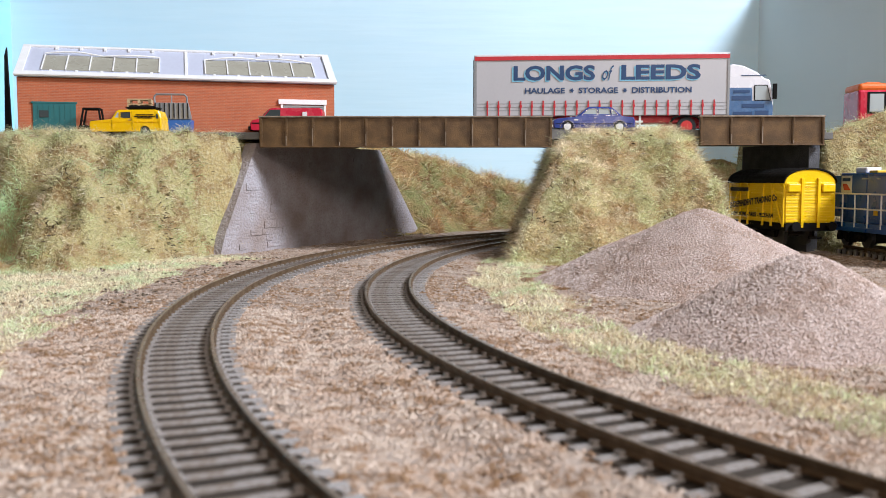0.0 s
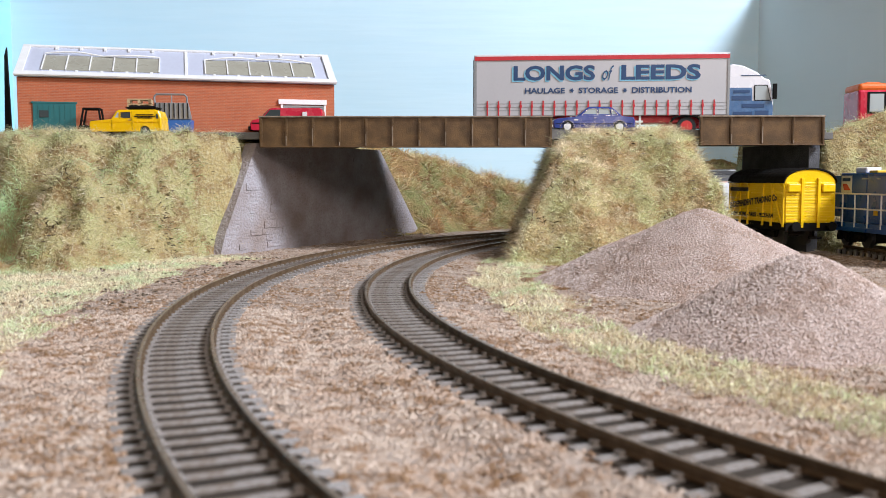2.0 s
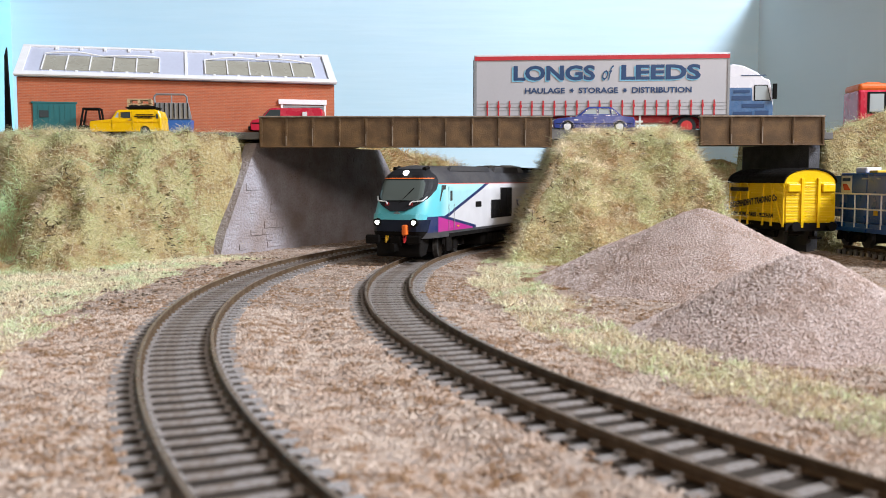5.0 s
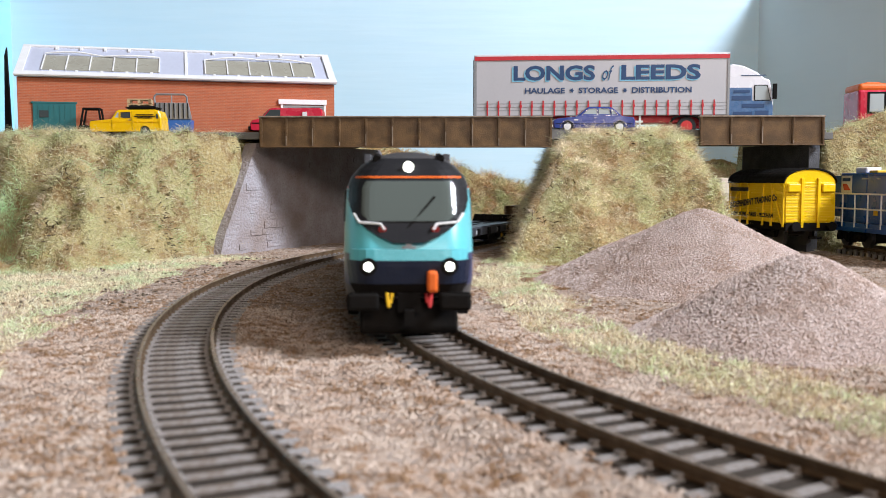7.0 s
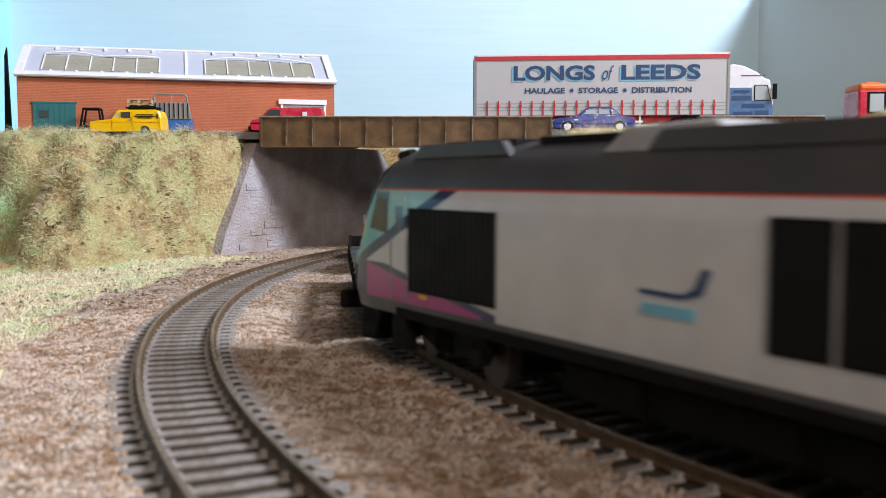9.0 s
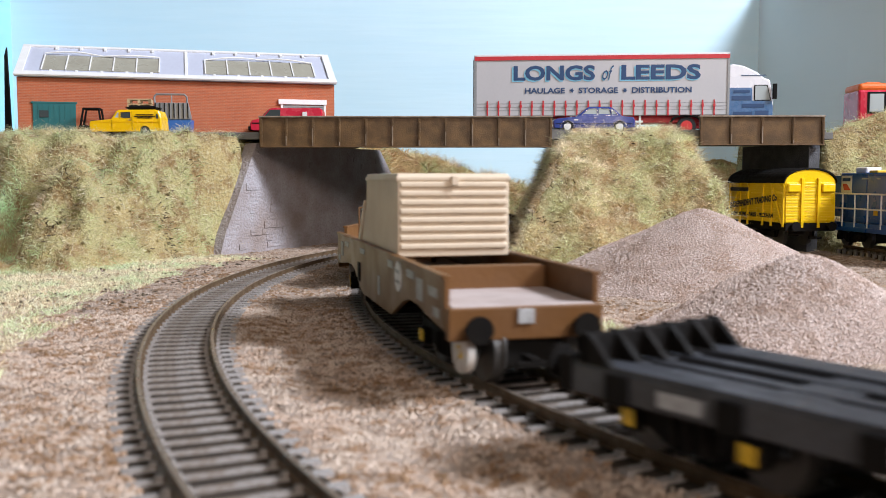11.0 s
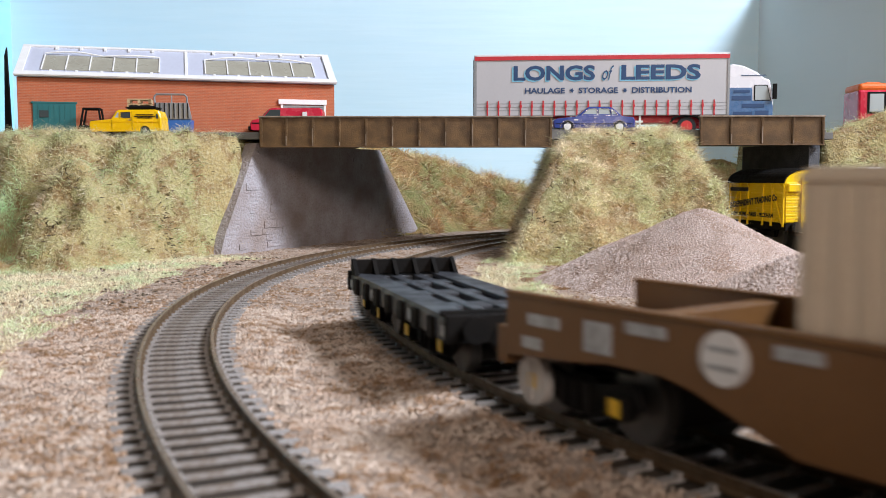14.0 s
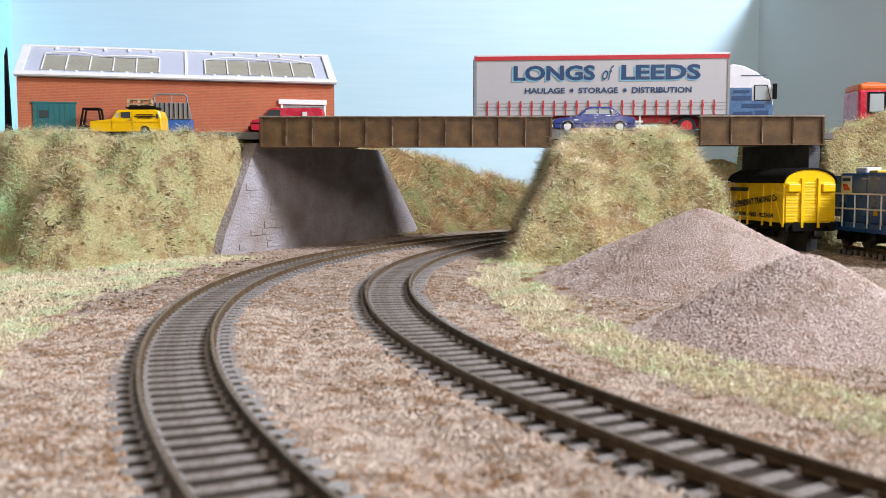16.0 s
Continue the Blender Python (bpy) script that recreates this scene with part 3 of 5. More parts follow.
def brick_paint():
    m, t, b = nodes_of("orange_brick")
    tc = t.nodes.new("ShaderNodeTexCoord")
    mp = t.nodes.new("ShaderNodeMapping")
    mp.inputs["Rotation"].default_value = (radians(90), 0, 0)
    t.links.new(tc.outputs["Object"], mp.inputs[0])
    br = add(t, "ShaderNodeTexBrick", Scale=1.0, Mortar_Size=0.00012, Brick_Width=0.003, Row_Height=0.001)
    br.inputs["Color1"].default_value = (0.46, 0.105, 0.035, 1)
    br.inputs["Color2"].default_value = (0.36, 0.08, 0.03, 1)
    br.inputs["Mortar"].default_value = (0.42, 0.20, 0.12, 1)
    t.links.new(mp.outputs[0], br.inputs[0])
    c = mix_color(t, math_node(t, "MULTIPLY", noise_fac(t, 18), 0.3), br.outputs[0], (0.50, 0.16, 0.07))
    t.links.new(c, b.inputs["Base Color"])
    b.inputs["Roughness"].default_value = 0.8
    set_bump(t, b, br.outputs[1], -0.1)
    return m


BRICK = brick_paint()
ROOF = paint("pale_lilac_roof_sheet", (0.52, 0.55, 0.66), 0.4, 0, (0.40, 0.42, 0.5), 30, 2, 0.3)
SKYLIGHT = paint("dusty_skylight", (0.36, 0.35, 0.29), 0.35, 0, (0.27, 0.25, 0.2), 16, 1, 0.5)
GREEN_DOOR = paint("teal_door", (0.012, 0.125, 0.13), 0.5)
GREY_METAL = paint("grey_metal", (0.30, 0.31, 0.32), 0.45, 0.4)


def workshop():
    ob = thing("workshop", at(-272, 601, 69.0, 15.2), "low orange-brick workshop with white-edged glazed lean-to roof", "building")
    L, H, D = 203.5, 40.0, 40.0
    part("wall", boxed(0, L, 0, 3, 0, H - 1), BRICK, ob, "orange brick front wall")
    for x in (0, L - 3):
        bm = bmesh.new()
        v = [(x, 3, 0), (x, D, 0), (x, D, H + 24), (x, 3, H - 1)]
        a = [bm.verts.new(p) for p in v]
        b = [bm.verts.new((p[0] + 3, p[1], p[2])) for p in v]
        bm.faces.new(a), bm.faces.new(b[::-1])
        for i in range(4):
            bm.faces.new((a[i], a[(i + 1) % 4], b[(i + 1) % 4], b[i]))
        part("gable_wall", bm, BRICK, ob)
    part("rear_wall", boxed(0, L, D, D + 2, 0, H + 24), BRICK, ob)
    # everything on the roof lives in the plane of the slope: u along, v up the slope
    slope = math.atan2(24.0, D + 3)
    R = Matrix.Translation(Vector((0, -1.5, H - 1)) * MM) @ Matrix.Rotation(slope, 4, "X")
    S = math.hypot(24.0, D + 3)
    sheet = part("roof", boxed(-1, L + 1, 0, S, 0, 1.2, bevel=0.2), ROOF, ob, "pale lilac sheet roof")
    sheet.matrix_basis = R

    def on_roof(name, x0, x1, y0, y1, z0, z1, mat, label="", bevel=0.2, rot=0.0):
        o = part(name, boxed(x0, x1, y0, y1, z0, z1, bevel=bevel), mat, sheet, label)
        if rot:
            o.matrix_basis = Matrix.Rotation(rot, 4, "Z")
        return o

    on_roof("fascia", -1.5, L + 1.5, -1.2, 4.2, 1.2, 2.6, WHITE, "thick white eaves board")
    on_roof("ridge_trim", -1.5, L + 1.5, S - 2.4, S, 1.2, 2.4, WHITE)
    for x in (-1.5, L - 3.5):
        on_roof("verge_trim", x, x + 5, 4.2, S - 2.4, 1.2, 2.4, WHITE)
    on_roof("verge_trim", 103.5, 105.5, 4.2, S - 2.4, 1.2, 2.0, WHITE)
    for x0, x1, bow in ((14, 87, 1.0), (117, 191, -1.0)):
        light = on_roof("skylight", x0, x1, 9, 33, 1.2, 1.7, SKYLIGHT, "dusty beige glazing in a bent white frame")
        for i in range(6):
            x = x0 + (x1 - x0) * i / 5
            on_roof("glazing_bar", x - 0.45, x + 0.45, 8.6, 33.5, 1.7, 2.3, WHITE)
        bm = bmesh.new()
        for i in range(20):
            xa, xb = x0 + (x1 - x0) * i / 20, x0 + (x1 - x0) * (i + 1) / 20
            za, zb = [2.2 + 1.5 * abs(math.sin((q - x0) / (x1 - x0) * math.pi * 2.0)) for q in (xa, xb)]
            ya, yb = [33.2 + 1.8 * math.sin((q - x0) / (x1 - x0) * math.pi * 1.7 + bow) for q in (xa, xb)]
            rod(bm, (xa, ya, za), (xb, yb, zb), 0.55, 6)
        part("warped_frame_bar", bm, WHITE, sheet, "warped white frame strip")
        for i in range(5):
            x = x0 + 6 + (x1 - x0 - 6) * i / 4.3
            on_roof("roof_clip", x - 0.9, x + 0.9, 3.8, 7.6, 1.2, 2.4, WHITE)
            on_roof("roof_clip", x - 0.9, x + 0.9, S - 6.2, S - 2.2, 1.2, 2.4, WHITE)
    door = part("door", boxed(9, 35, -0.8, 0.4, 0, 22.5, bevel=0.2), GREEN_DOOR, ob, "teal double doors")
    for i in range(1, 8):
        part("door_board", boxed(9 + 26 * i / 8 - 0.15, 9 + 26 * i / 8 + 0.15, -1.0, -0.7, 0.4, 22), GREEN_DOOR, door)
    part("door_frame", boxed(8, 36, -1.0, 0.3, 22.5, 23.6, bevel=0.15), GREEN_DOOR, door)
    part("door_window", boxed(13, 18.5, -1.1, -0.7, 13.5, 18), GLASS, door)
    sh = part("shutter", boxed(168, 196, -0.6, 0.4, 18, 24.5), GREY_METAL, ob, "grey slatted shutter")
    for i in range(6):
        part("slat", boxed(168.5, 195.5, -1.0, -0.5, 18.3 + i, 19.0 + i, bevel=0.1), GREY_METAL, sh)
    part("lintel", boxed(165, 198, -1.6, 0.5, 25, 28.4, bevel=0.2), WHITE, ob, "white window lintel")
    for x in (166.6, 196):
        part("shutter_frame", boxed(x, x + 1.4, -1.2, 0.4, 17, 25), WHITE, ob)
    return ob


workshop()

# ---- road vehicles ----
VAN_YELLOW = paint("yellow_gloss", (0.86, 0.52, 0.005), 0.22, 0, (0.7, 0.38, 0.0), 20, 2, 0.3, 0.0, 0.6)
VAN_RED = paint("red_gloss", (0.55, 0.02, 0.05), 0.25, 0, (0.4, 0.01, 0.03), 20, 2, 0.3, 0.0, 0.6)
CAR_BLUE = paint("blue_gloss", (0.03, 0.055, 0.24), 0.22, 0, (0.02, 0.03, 0.15), 20, 2, 0.3, 0.0, 0.6)
SKIP_BLUE = paint("blue_steel", (0.03, 0.13, 0.42), 0.45)


def shell(bm, outline, half, tuck=None, levels=(1.0,)):
    """A car body: the side outline (x, z) lofted across, drawn in towards the roof by tuck(z)."""
    n = len(outline)
    rows = []
    for k in (-1.0, -0.93, 0.93, 1.0):
        row = []
        for x, z in outline:
            w = half * (tuck(z) if tuck else 1.0)
            inset = 0.6 if abs(k) == 1.0 else 0.0
            cx, cz = sum(p[0] for p in outline) / n, sum(p[1] for p in outline) / n
            dx, dz = cx - x, cz - z
            d = math.hypot(dx, dz) or 1
            row.append(bm.verts.new((x + dx / d * inset, k * w, z + dz / d * inset)))
        rows.append(row)
    for a, b in zip(rows, rows[1:]):
        for i in range(n):
            bm.faces.new((a[i], a[(i + 1) % n], b[(i + 1) % n], b[i]))
    bm.faces.new(rows[0][::-1]), bm.faces.new(rows[-1])
    return bm


def road_wheel(parent, x, y, r, w, hub=CHROME):
    bm = disc_wheel(bmesh.new(), 0, 0, 0, r, w, 20)
    bmesh.ops.bevel(bm, geom=[e for e in bm.edges if abs(e.verts[0].co.y - e.verts[1].co.y) < 1e-4], offset=0.35, segments=2, affect="EDGES")
    o = part("wheel", bm, RUBBER, parent)
    o.location = Vector((x, y, r)) * MM
    bm = disc_wheel(bmesh.new(), 0, 0, 0, r * 0.62, w + 0.3, 16)
    part("hub", bm, hub, o, "bright metal hub")
    part("hub_cap", disc_wheel(bmesh.new(), 0, 0, 0, r * 0.22, w + 0.9, 10), hub, o)
    return o


def pane(parent, pts, y, t, mat=None, name="window"):
    return part(name, plate(bmesh.new(), pts, y, y + t), mat or GLASS, parent)


def frame_of(parent, pts, y, r=0.3, mat=None, name="window_trim"):
    bm = bmesh.new()
    for i in range(len(pts)):
        a, b = pts[i], pts[(i + 1) % len(pts)]
        rod(bm, (a[0], y, a[1]), (b[0], y, b[1]), r, 6)
    return part(name, bm, mat or CHROME, parent)


def yellow_van():
    ob = thing("three_wheeled_van", at(-196.5, 589, 69.8, 1.5) @ Matrix.Scale(0.9, 4), "bright yellow three-wheeled delivery van with a black roof rack", "van")
    body = [(-24.5, 3.2), (-24.6, 8.5), (-23.6, 9.8), (-10.0, 11.2), (-6.5, 16.6), (-4.5, 17.6), (20, 17.8), (22.5, 17.0), (24.2, 12), (24.6, 4.0), (24, 2.6), (17.5, 2.6), (16.6, 5.2), (14.6, 6.4), (12.2, 6.4), (10.3, 5.2), (9.5, 2.6), (-23, 2.4)]
    tuck = lambda z: 1.0 - 0.14 * max(0, (z - 9) / 9) ** 1.2
    part("body", shell(bmesh.new(), body, 9.8, tuck), VAN_YELLOW, ob, smooth=False)
    for sgn in (-1, 1):
        y = sgn * 9.25 - 0.1
        pane(ob, [(-7.8, 11.6), (-5.2, 15.8), (-4.8, 15.8), (-4.8, 11.6)], y, 0.3, PALE_GLASS)
        pane(ob, [(-3.6, 11.6), (-3.4, 16.0), (3.6, 16.2), (3.6, 11.6)], y, 0.3)
        frame_of(ob, [(-3.6, 11.6), (-3.4, 16.0), (3.6, 16.2), (3.6, 11.6)], sgn * 9.5, 0.18, VAN_YELLOW)
        pane(ob, [(21.0, 11.5), (20.8, 14.8), (22.0, 14.6), (22.5, 11.5)], y, 0.25)
        part("side_moulding", boxed(-24, 24, sgn * 9.7 - 0.2, sgn * 9.7 + 0.2, 9.2, 9.5), VAN_YELLOW, ob)
        part("door_line", boxed(4.5, 4.7, sgn * 9.75 - 0.15, sgn * 9.75 + 0.15, 3.5, 16), BLACK, ob)
        part("door_line", boxed(-9.2, -9.0, sgn * 9.75 - 0.15, sgn * 9.75 + 0.15, 3.5, 10.5), BLACK, ob)
        part("door_handle", boxed(2.0, 4.0, sgn * 9.95 - 0.2, sgn * 9.95 + 0.2, 10.3, 10.8), CHROME, ob)
        road_wheel(ob, 13.4, sgn * 8.2, 3.5, 2.4)
    for w, z in ((12, 14.2), (14, 12.9), (10, 12.0)):
        part("sign_bar", boxed(13 - w / 2, 13 + w / 2, -9.5, -9.1, z - 0.28, z + 0.28), BLACK, ob, "dark line of lettering")
    road_wheel(ob, -15, 0, 3.5, 2.4)
    part("bumper", boxed(-25.4, -24.2, -9, 9, 3.5, 5.0, bevel=0.3), CHROME, ob)
    rk = part("roof_rack", boxed(0, 20, -7, 7, 18.4, 18.9, bevel=0.1), BLACK, ob, "black roof rack with a rolled load")
    bm = bmesh.new()
    for x in (2, 18):
        for y in (-7, 7):
            rod(bm, (x, y, 17), (x, y, 19.6), 0.35, 6)
    for y in (-7, -2, 3, 7):
        rod(bm, (-0.5, y, 19.4), (20.5, y, 19.4), 0.4, 6)
    rod(bm, (1, -4, 20), (19, -3, 19.9), 0.9, 8)
    part("rack_bars", bm, BLACK, rk)


def red_van():
    ob = thing("panel_van", at(-104, 634, 73.0, 2) @ Matrix.Diagonal((0.86, 0.86, 0.76, 1)), "dark red panel van parked behind the bridge girder", "van")
    body = [(-28, 3.5), (-28.4, 9), (-27, 11.5), (-20, 13.5), (-13.5, 21.6), (-11, 22.4), (25, 22.6), (27, 21), (27.6, 4), (27, 3), (-27, 2.8)]
    part("body", shell(bmesh.new(), body, 12.0, lambda z: 1.0 - 0.10 * max(0, (z - 12) / 10)), VAN_RED, ob)
    for sgn in (-1, 1):
        pane(ob, [(-18.6, 13.6), (-13.0, 20.6), (-5.0, 20.9), (-5.0, 13.6)], sgn * 11.75 - 0.15, 0.3)
        part("rubbing_strip", boxed(-27, 27, sgn * 12 - 0.2, sgn * 12 + 0.2, 8.6, 9.6), BLACK, ob)
        for x in (-18, 17):
            road_wheel(ob, x, sgn * 10.5, 4.4, 2.8)
    part("notice", boxed(12, 15.5, -12.2, -11.2, 15.5, 19), WHITE, ob, "small white notice")
    part("windscreen", plate(bmesh.new(), [(-20.6, 13.9), (-14.4, 21.2), (-14.0, 20.9), (-20.0, 13.7)], -10, 10), GLASS, ob)
    part("bumper", boxed(-30, -28, -11.5, 11.5, 3.0, 6.5, bevel=0.5), BLACK, ob)
    for y in (-8.5, 8.5):
        part("headlight", boxed(-28.9, -28, y - 2, y + 2, 7, 10, bevel=0.3), PALE_GLASS, ob)


def blue_car():
    ob = thing("saloon_car", at(97.5, 617, 73.0, 0.5), "dark blue four-door saloon car with bright window trim", "car")
    body = [(-26.2, 3.0), (-26.4, 7.4), (-24, 8.9), (-11.0, 10.2), (-4.2, 15.9), (-2.5, 16.5), (10.6, 16.3), (12.4, 15.6), (18.0, 10.6), (25.2, 9.8), (26.3, 8.2), (26.4, 3.4), (20.2, 2.6), (19.6, 5.4), (17.5, 6.6), (15.2, 6.6), (13.3, 5.4), (12.7, 2.6), (-13.6, 2.6), (-14.2, 5.4), (-16.2, 6.6), (-18.4, 6.6), (-20.2, 5.4), (-20.8, 2.6)]
    part("body", shell(bmesh.new(), body, 11.4, lambda z: 1.0 - 0.17 * max(0, (z - 9.5) / 7)), CAR_BLUE, ob)
    for sgn in (-1, 1):
        for pts in ([(-8.4, 10.7), (-3.6, 15.0), (1.6, 15.2), (1.9, 10.7)], [(3.0, 10.7), (2.8, 15.2), (9.4, 15.1), (10.6, 10.9)], [(11.6, 11.0), (10.6, 15.0), (12.2, 14.4), (15.4, 11.1)]):
            y = sgn * 10.55
            pane(ob, pts, y - 0.2, 0.4, PALE_GLASS)
            frame_of(ob, pts, sgn * 10.8, 0.25)
        part("sill_trim", boxed(-25, 25, sgn * 11.35 - 0.2, sgn * 11.35 + 0.2, 5.3, 5.7), BLACK, ob)
        for x in (-17.3, 16.4):
            road_wheel(ob, x, sgn * 10.2, 3.8, 2.4, WHITE)
            bm = bmesh.new()
            pts = [(x + 4.6 * math.cos(a), sgn * 11.4, 3.4 + 4.2 * math.sin(a)) for a in [math.pi * i / 8 for i in range(9)]]
            for a, b in zip(pts, pts[1:]):
                rod(bm, a, b, 0.28, 6)
            part("arch_trim", bm, CHROME, ob)
        part("door_handle", boxed(0, 1.6, sgn * 11.5 - 0.2, sgn * 11.5 + 0.2, 9.2, 9.6), CHROME, ob)
        part("tail_lamp", boxed(25.8, 26.6, sgn * 8.5 - 2, sgn * 8.5 + 2, 6, 8.6), RED, ob)
        part("headlamp", boxed(-26.8, -26, sgn * 8.5 - 2, sgn * 8.5 + 2, 5.8, 8), PALE_GLASS, ob)
        part("badge", boxed(-13, -10.5, sgn * 11.3 - 0.2, sgn * 11.3 + 0.2, 7.6, 8.3), WHITE, ob)
    part("bumper", boxed(-27.6, -26.2, -11, 11, 3.4, 5.4, bevel=0.3), CHROME, ob)
    part("bumper", boxed(26.2, 27.4, -11, 11, 3.4, 5.4, bevel=0.3), CHROME, ob)


CURTAIN = paint("grey_curtain_side", (0.50, 0.49, 0.50), 0.45, 0, (0.42, 0.41, 0.42), 40, 2, 0.3, 0.02)
NAVY_INK = paint("navy_lettering", (0.02, 0.06, 0.15), 0.5, amount=0.1)
CYAN_INK = paint("pale_blue_shadow", (0.20, 0.50, 0.66), 0.5, amount=0.1)
RED_INK = paint("red_strap", (0.55, 0.03, 0.04), 0.5, amount=0.2)
CAB_WHITE = paint("cab_white", (0.78, 0.77, 0.80), 0.25, 0, (0.6, 0.6, 0.65), 20, 2, 0.2, 0.0, 0.6)
CAB_BLUE = paint("cab_blue", (0.10, 0.20, 0.36), 0.3, 0, (0.05, 0.12, 0.25), 6, 1.5, 0.9, 0.0)


def lorry():
    ob = thing("articulated_lorry", at(22.5, 668, 73.0, -5.0), "white articulated lorry with a grey lettered curtain-side trailer", "lorry")
    L, W, Z0, Z1 = 176.5, 33.0, 14.5, 57.0
    tr = part("trailer_body", boxed(0, L, 0, W, Z0, Z1, bevel=0.4), CURTAIN, ob, "grey curtain-side trailer body")
    part("cant_rail", boxed(0.2, L, -0.5, 0.1, Z1 - 3.6, Z1 - 0.9), RED_INK, tr, "red top rail")
    part("roof_edge", boxed(0, L, -0.4, W, Z1 - 0.9, Z1 + 0.5, bevel=0.2), CAB_WHITE, tr)
    part("corner_post", boxed(-0.4, 1.4, -0.4, 1.0, Z0, Z1), GREY_METAL, tr)
    part("corner_post", boxed(L - 1.2, L + 0.3, -0.4, 1.0, Z0, Z1), GREY_METAL, tr)
    rear = part("rear_doors", boxed(-0.8, 0.1, 1, W - 1, Z0, Z1 - 1), CAB_WHITE, tr, "pale rear doors with lock rods")
    for y in (8, 14, 19, 25):
        part("lock_rod", rod(bmesh.new(), (-1.2, y, Z0 + 1), (-1.2, y, Z1 - 2), 0.4, 6), GREY_METAL, rear)
    for z in (Z0 + 3.6, Z0 + 6.0, Z0 + 8.4):
        part("seam", boxed(1.5, L - 1.2, -0.16, 0.0, z, z + 0.35), GREY_METAL, tr)
    for i in range(21):
        x = 9 + i * (L - 15) / 20.5
        st = part("strap", boxed(x - 0.45, x + 0.45, -0.45, 0.05, Z0 - 0.5, Z0 + 10.5), RED_INK, tr)
        part("buckle", boxed(x - 0.75, x + 0.75, -0.8, -0.4, Z0 + 5.6, Z0 + 7.8), RED_INK, st)
    part("chassis", boxed(2, L - 6, 5, W - 5, 9.5, Z0, bevel=0.3), RED_INK, ob, "red trailer chassis")
    for t, x0, x1, z, h in (("LONGS", 27.5, 84.5, 44.3, 10.5), ("LEEDS", 102.5, 157.0, 44.3, 10.5)):
        m = pose((x0 + x1) / 2 * MM, -0.42 * MM, z * MM)
        writing("lettering", t, h, pose(((x0 + x1) / 2 - 0.8) * MM, -0.30 * MM, (z - 0.9) * MM), CYAN_INK, tr, x1 - x0 + 0.8, 0.1, 0.035, "pale blue letter shadow")
        writing("lettering", t, h, m, NAVY_INK, tr, x1 - x0, 0.1, 0.035, "navy capital letters")
    writing("lettering", "of", 10.0, pose(93 * MM, -0.3 * MM, 43.6 * MM), CYAN_INK, tr, 8.0, 0.1, 0.0, "pale blue letter shadow", 0.4)
    writing("lettering", "of", 10.0, pose(93.4 * MM, -0.42 * MM, 44.2 * MM), NAVY_INK, tr, 8.0, 0.1, 0.0, "navy script", 0.4)
    for t, x0, x1 in (("HAULAGE", 35.5, 63.5), ("STORAGE", 73.0, 100.5), ("DISTRIBUTION", 110.0, 151.0)):
        writing("lettering", t, 4.0, pose((x0 + x1) / 2 * MM, -0.3 * MM, 32.0 * MM), NAVY_INK, tr, x1 - x0, 0.1, 0.03, "small navy capitals")
    for x in (68.3, 105.2):
        bm = bmesh.new()
        for a in range(3):
            c, s = math.cos(a * math.pi / 3), math.sin(a * math.pi / 3)
            plate(bm, [(x + 1.5 * c - 0.35 * s, 32 + 1.5 * s + 0.35 * c), (x + 1.5 * c + 0.35 * s, 32 + 1.5 * s - 0.35 * c), (x - 1.5 * c + 0.35 * s, 32 - 1.5 * s - 0.35 * c), (x - 1.5 * c - 0.35 * s, 32 - 1.5 * s + 0.35 * c)], -0.3 - a * 0.02, -0.1)
        part("star_mark", bm, NAVY_INK, tr)
    for x in (20, 37, 54, 148):
        for y in (2.5, W - 2.5):
            road_wheel(ob, x, y, 6.6, 4.2, RED)
    for y in (1.5, W - 1.5):
        part("mudguard", plate(bmesh.new(), [(137, 10), (139, 13.4), (143, 14.3), (153, 14.3), (157, 13.4), (159, 10), (158, 9.7), (155.5, 12.6), (152, 13.5), (144, 13.5), (140.5, 12.6), (138, 9.7)], y - 2.2, y + 2.2), BLACK, ob)
    guard = part("side_guard", boxed(66, 118, 0.3, 1.0, 5.5, 7.2), WHITE, ob, "white side-guard rails")
    part("guard_rail", boxed(66, 118, 0.3, 1.0, 9.4, 10.8), WHITE, guard)
    for x in (68, 84, 101, 116):
        part("guard_post", boxed(x - 0.7, x + 0.7, 0.9, 1.8, 5, 14.5), WHITE, guard)
    for y in (7, W - 7):
        part("landing_leg", boxed(112, 114.5, y - 1.2, y + 1.2, 0.2, 14.5, bevel=0.2), WHITE, ob)
    # tractor unit
    X = L - 6
    part("tractor_chassis", boxed(L - 45, X + 30, 9, W - 9, 6, 9.4, bevel=0.3), RED_INK, ob, "red tractor chassis")
    cab = part("cab", plate(bmesh.new(), [(X + 6, 9), (X + 6, 48), (X + 8, 49.5), (X + 16, 48.0), (X + 25, 43.5), (X + 30, 39.5), (X + 33.2, 38.5), (X + 34.4, 35), (X + 36, 22), (X + 36.2, 10), (X + 35, 9)], 0.5, W - 0.5, 0.8), CAB_WHITE, ob, "white cab with a tall roof fairing")
    part("side_skirt", plate(bmesh.new(), [(X + 6.2, 10), (X + 6.2, 33), (X + 21.5, 33), (X + 22, 24), (X + 35, 24), (X + 35.8, 20), (X + 35.8, 10)], 0.2, 0.6), CAB_BLUE, cab, "blue printed artwork on the cab side")
    part("red_sill", boxed(X + 6.2, X + 35.6, 0.1, 0.6, 7.4, 10), RED_INK, cab)
    part("side_window", plate(bmesh.new(), [(X + 23.4, 24.4), (X + 23.4, 34.6), (X + 31.8, 34.6), (X + 34.2, 24.4)], 0.1, 0.6), PALE_GLASS, cab)
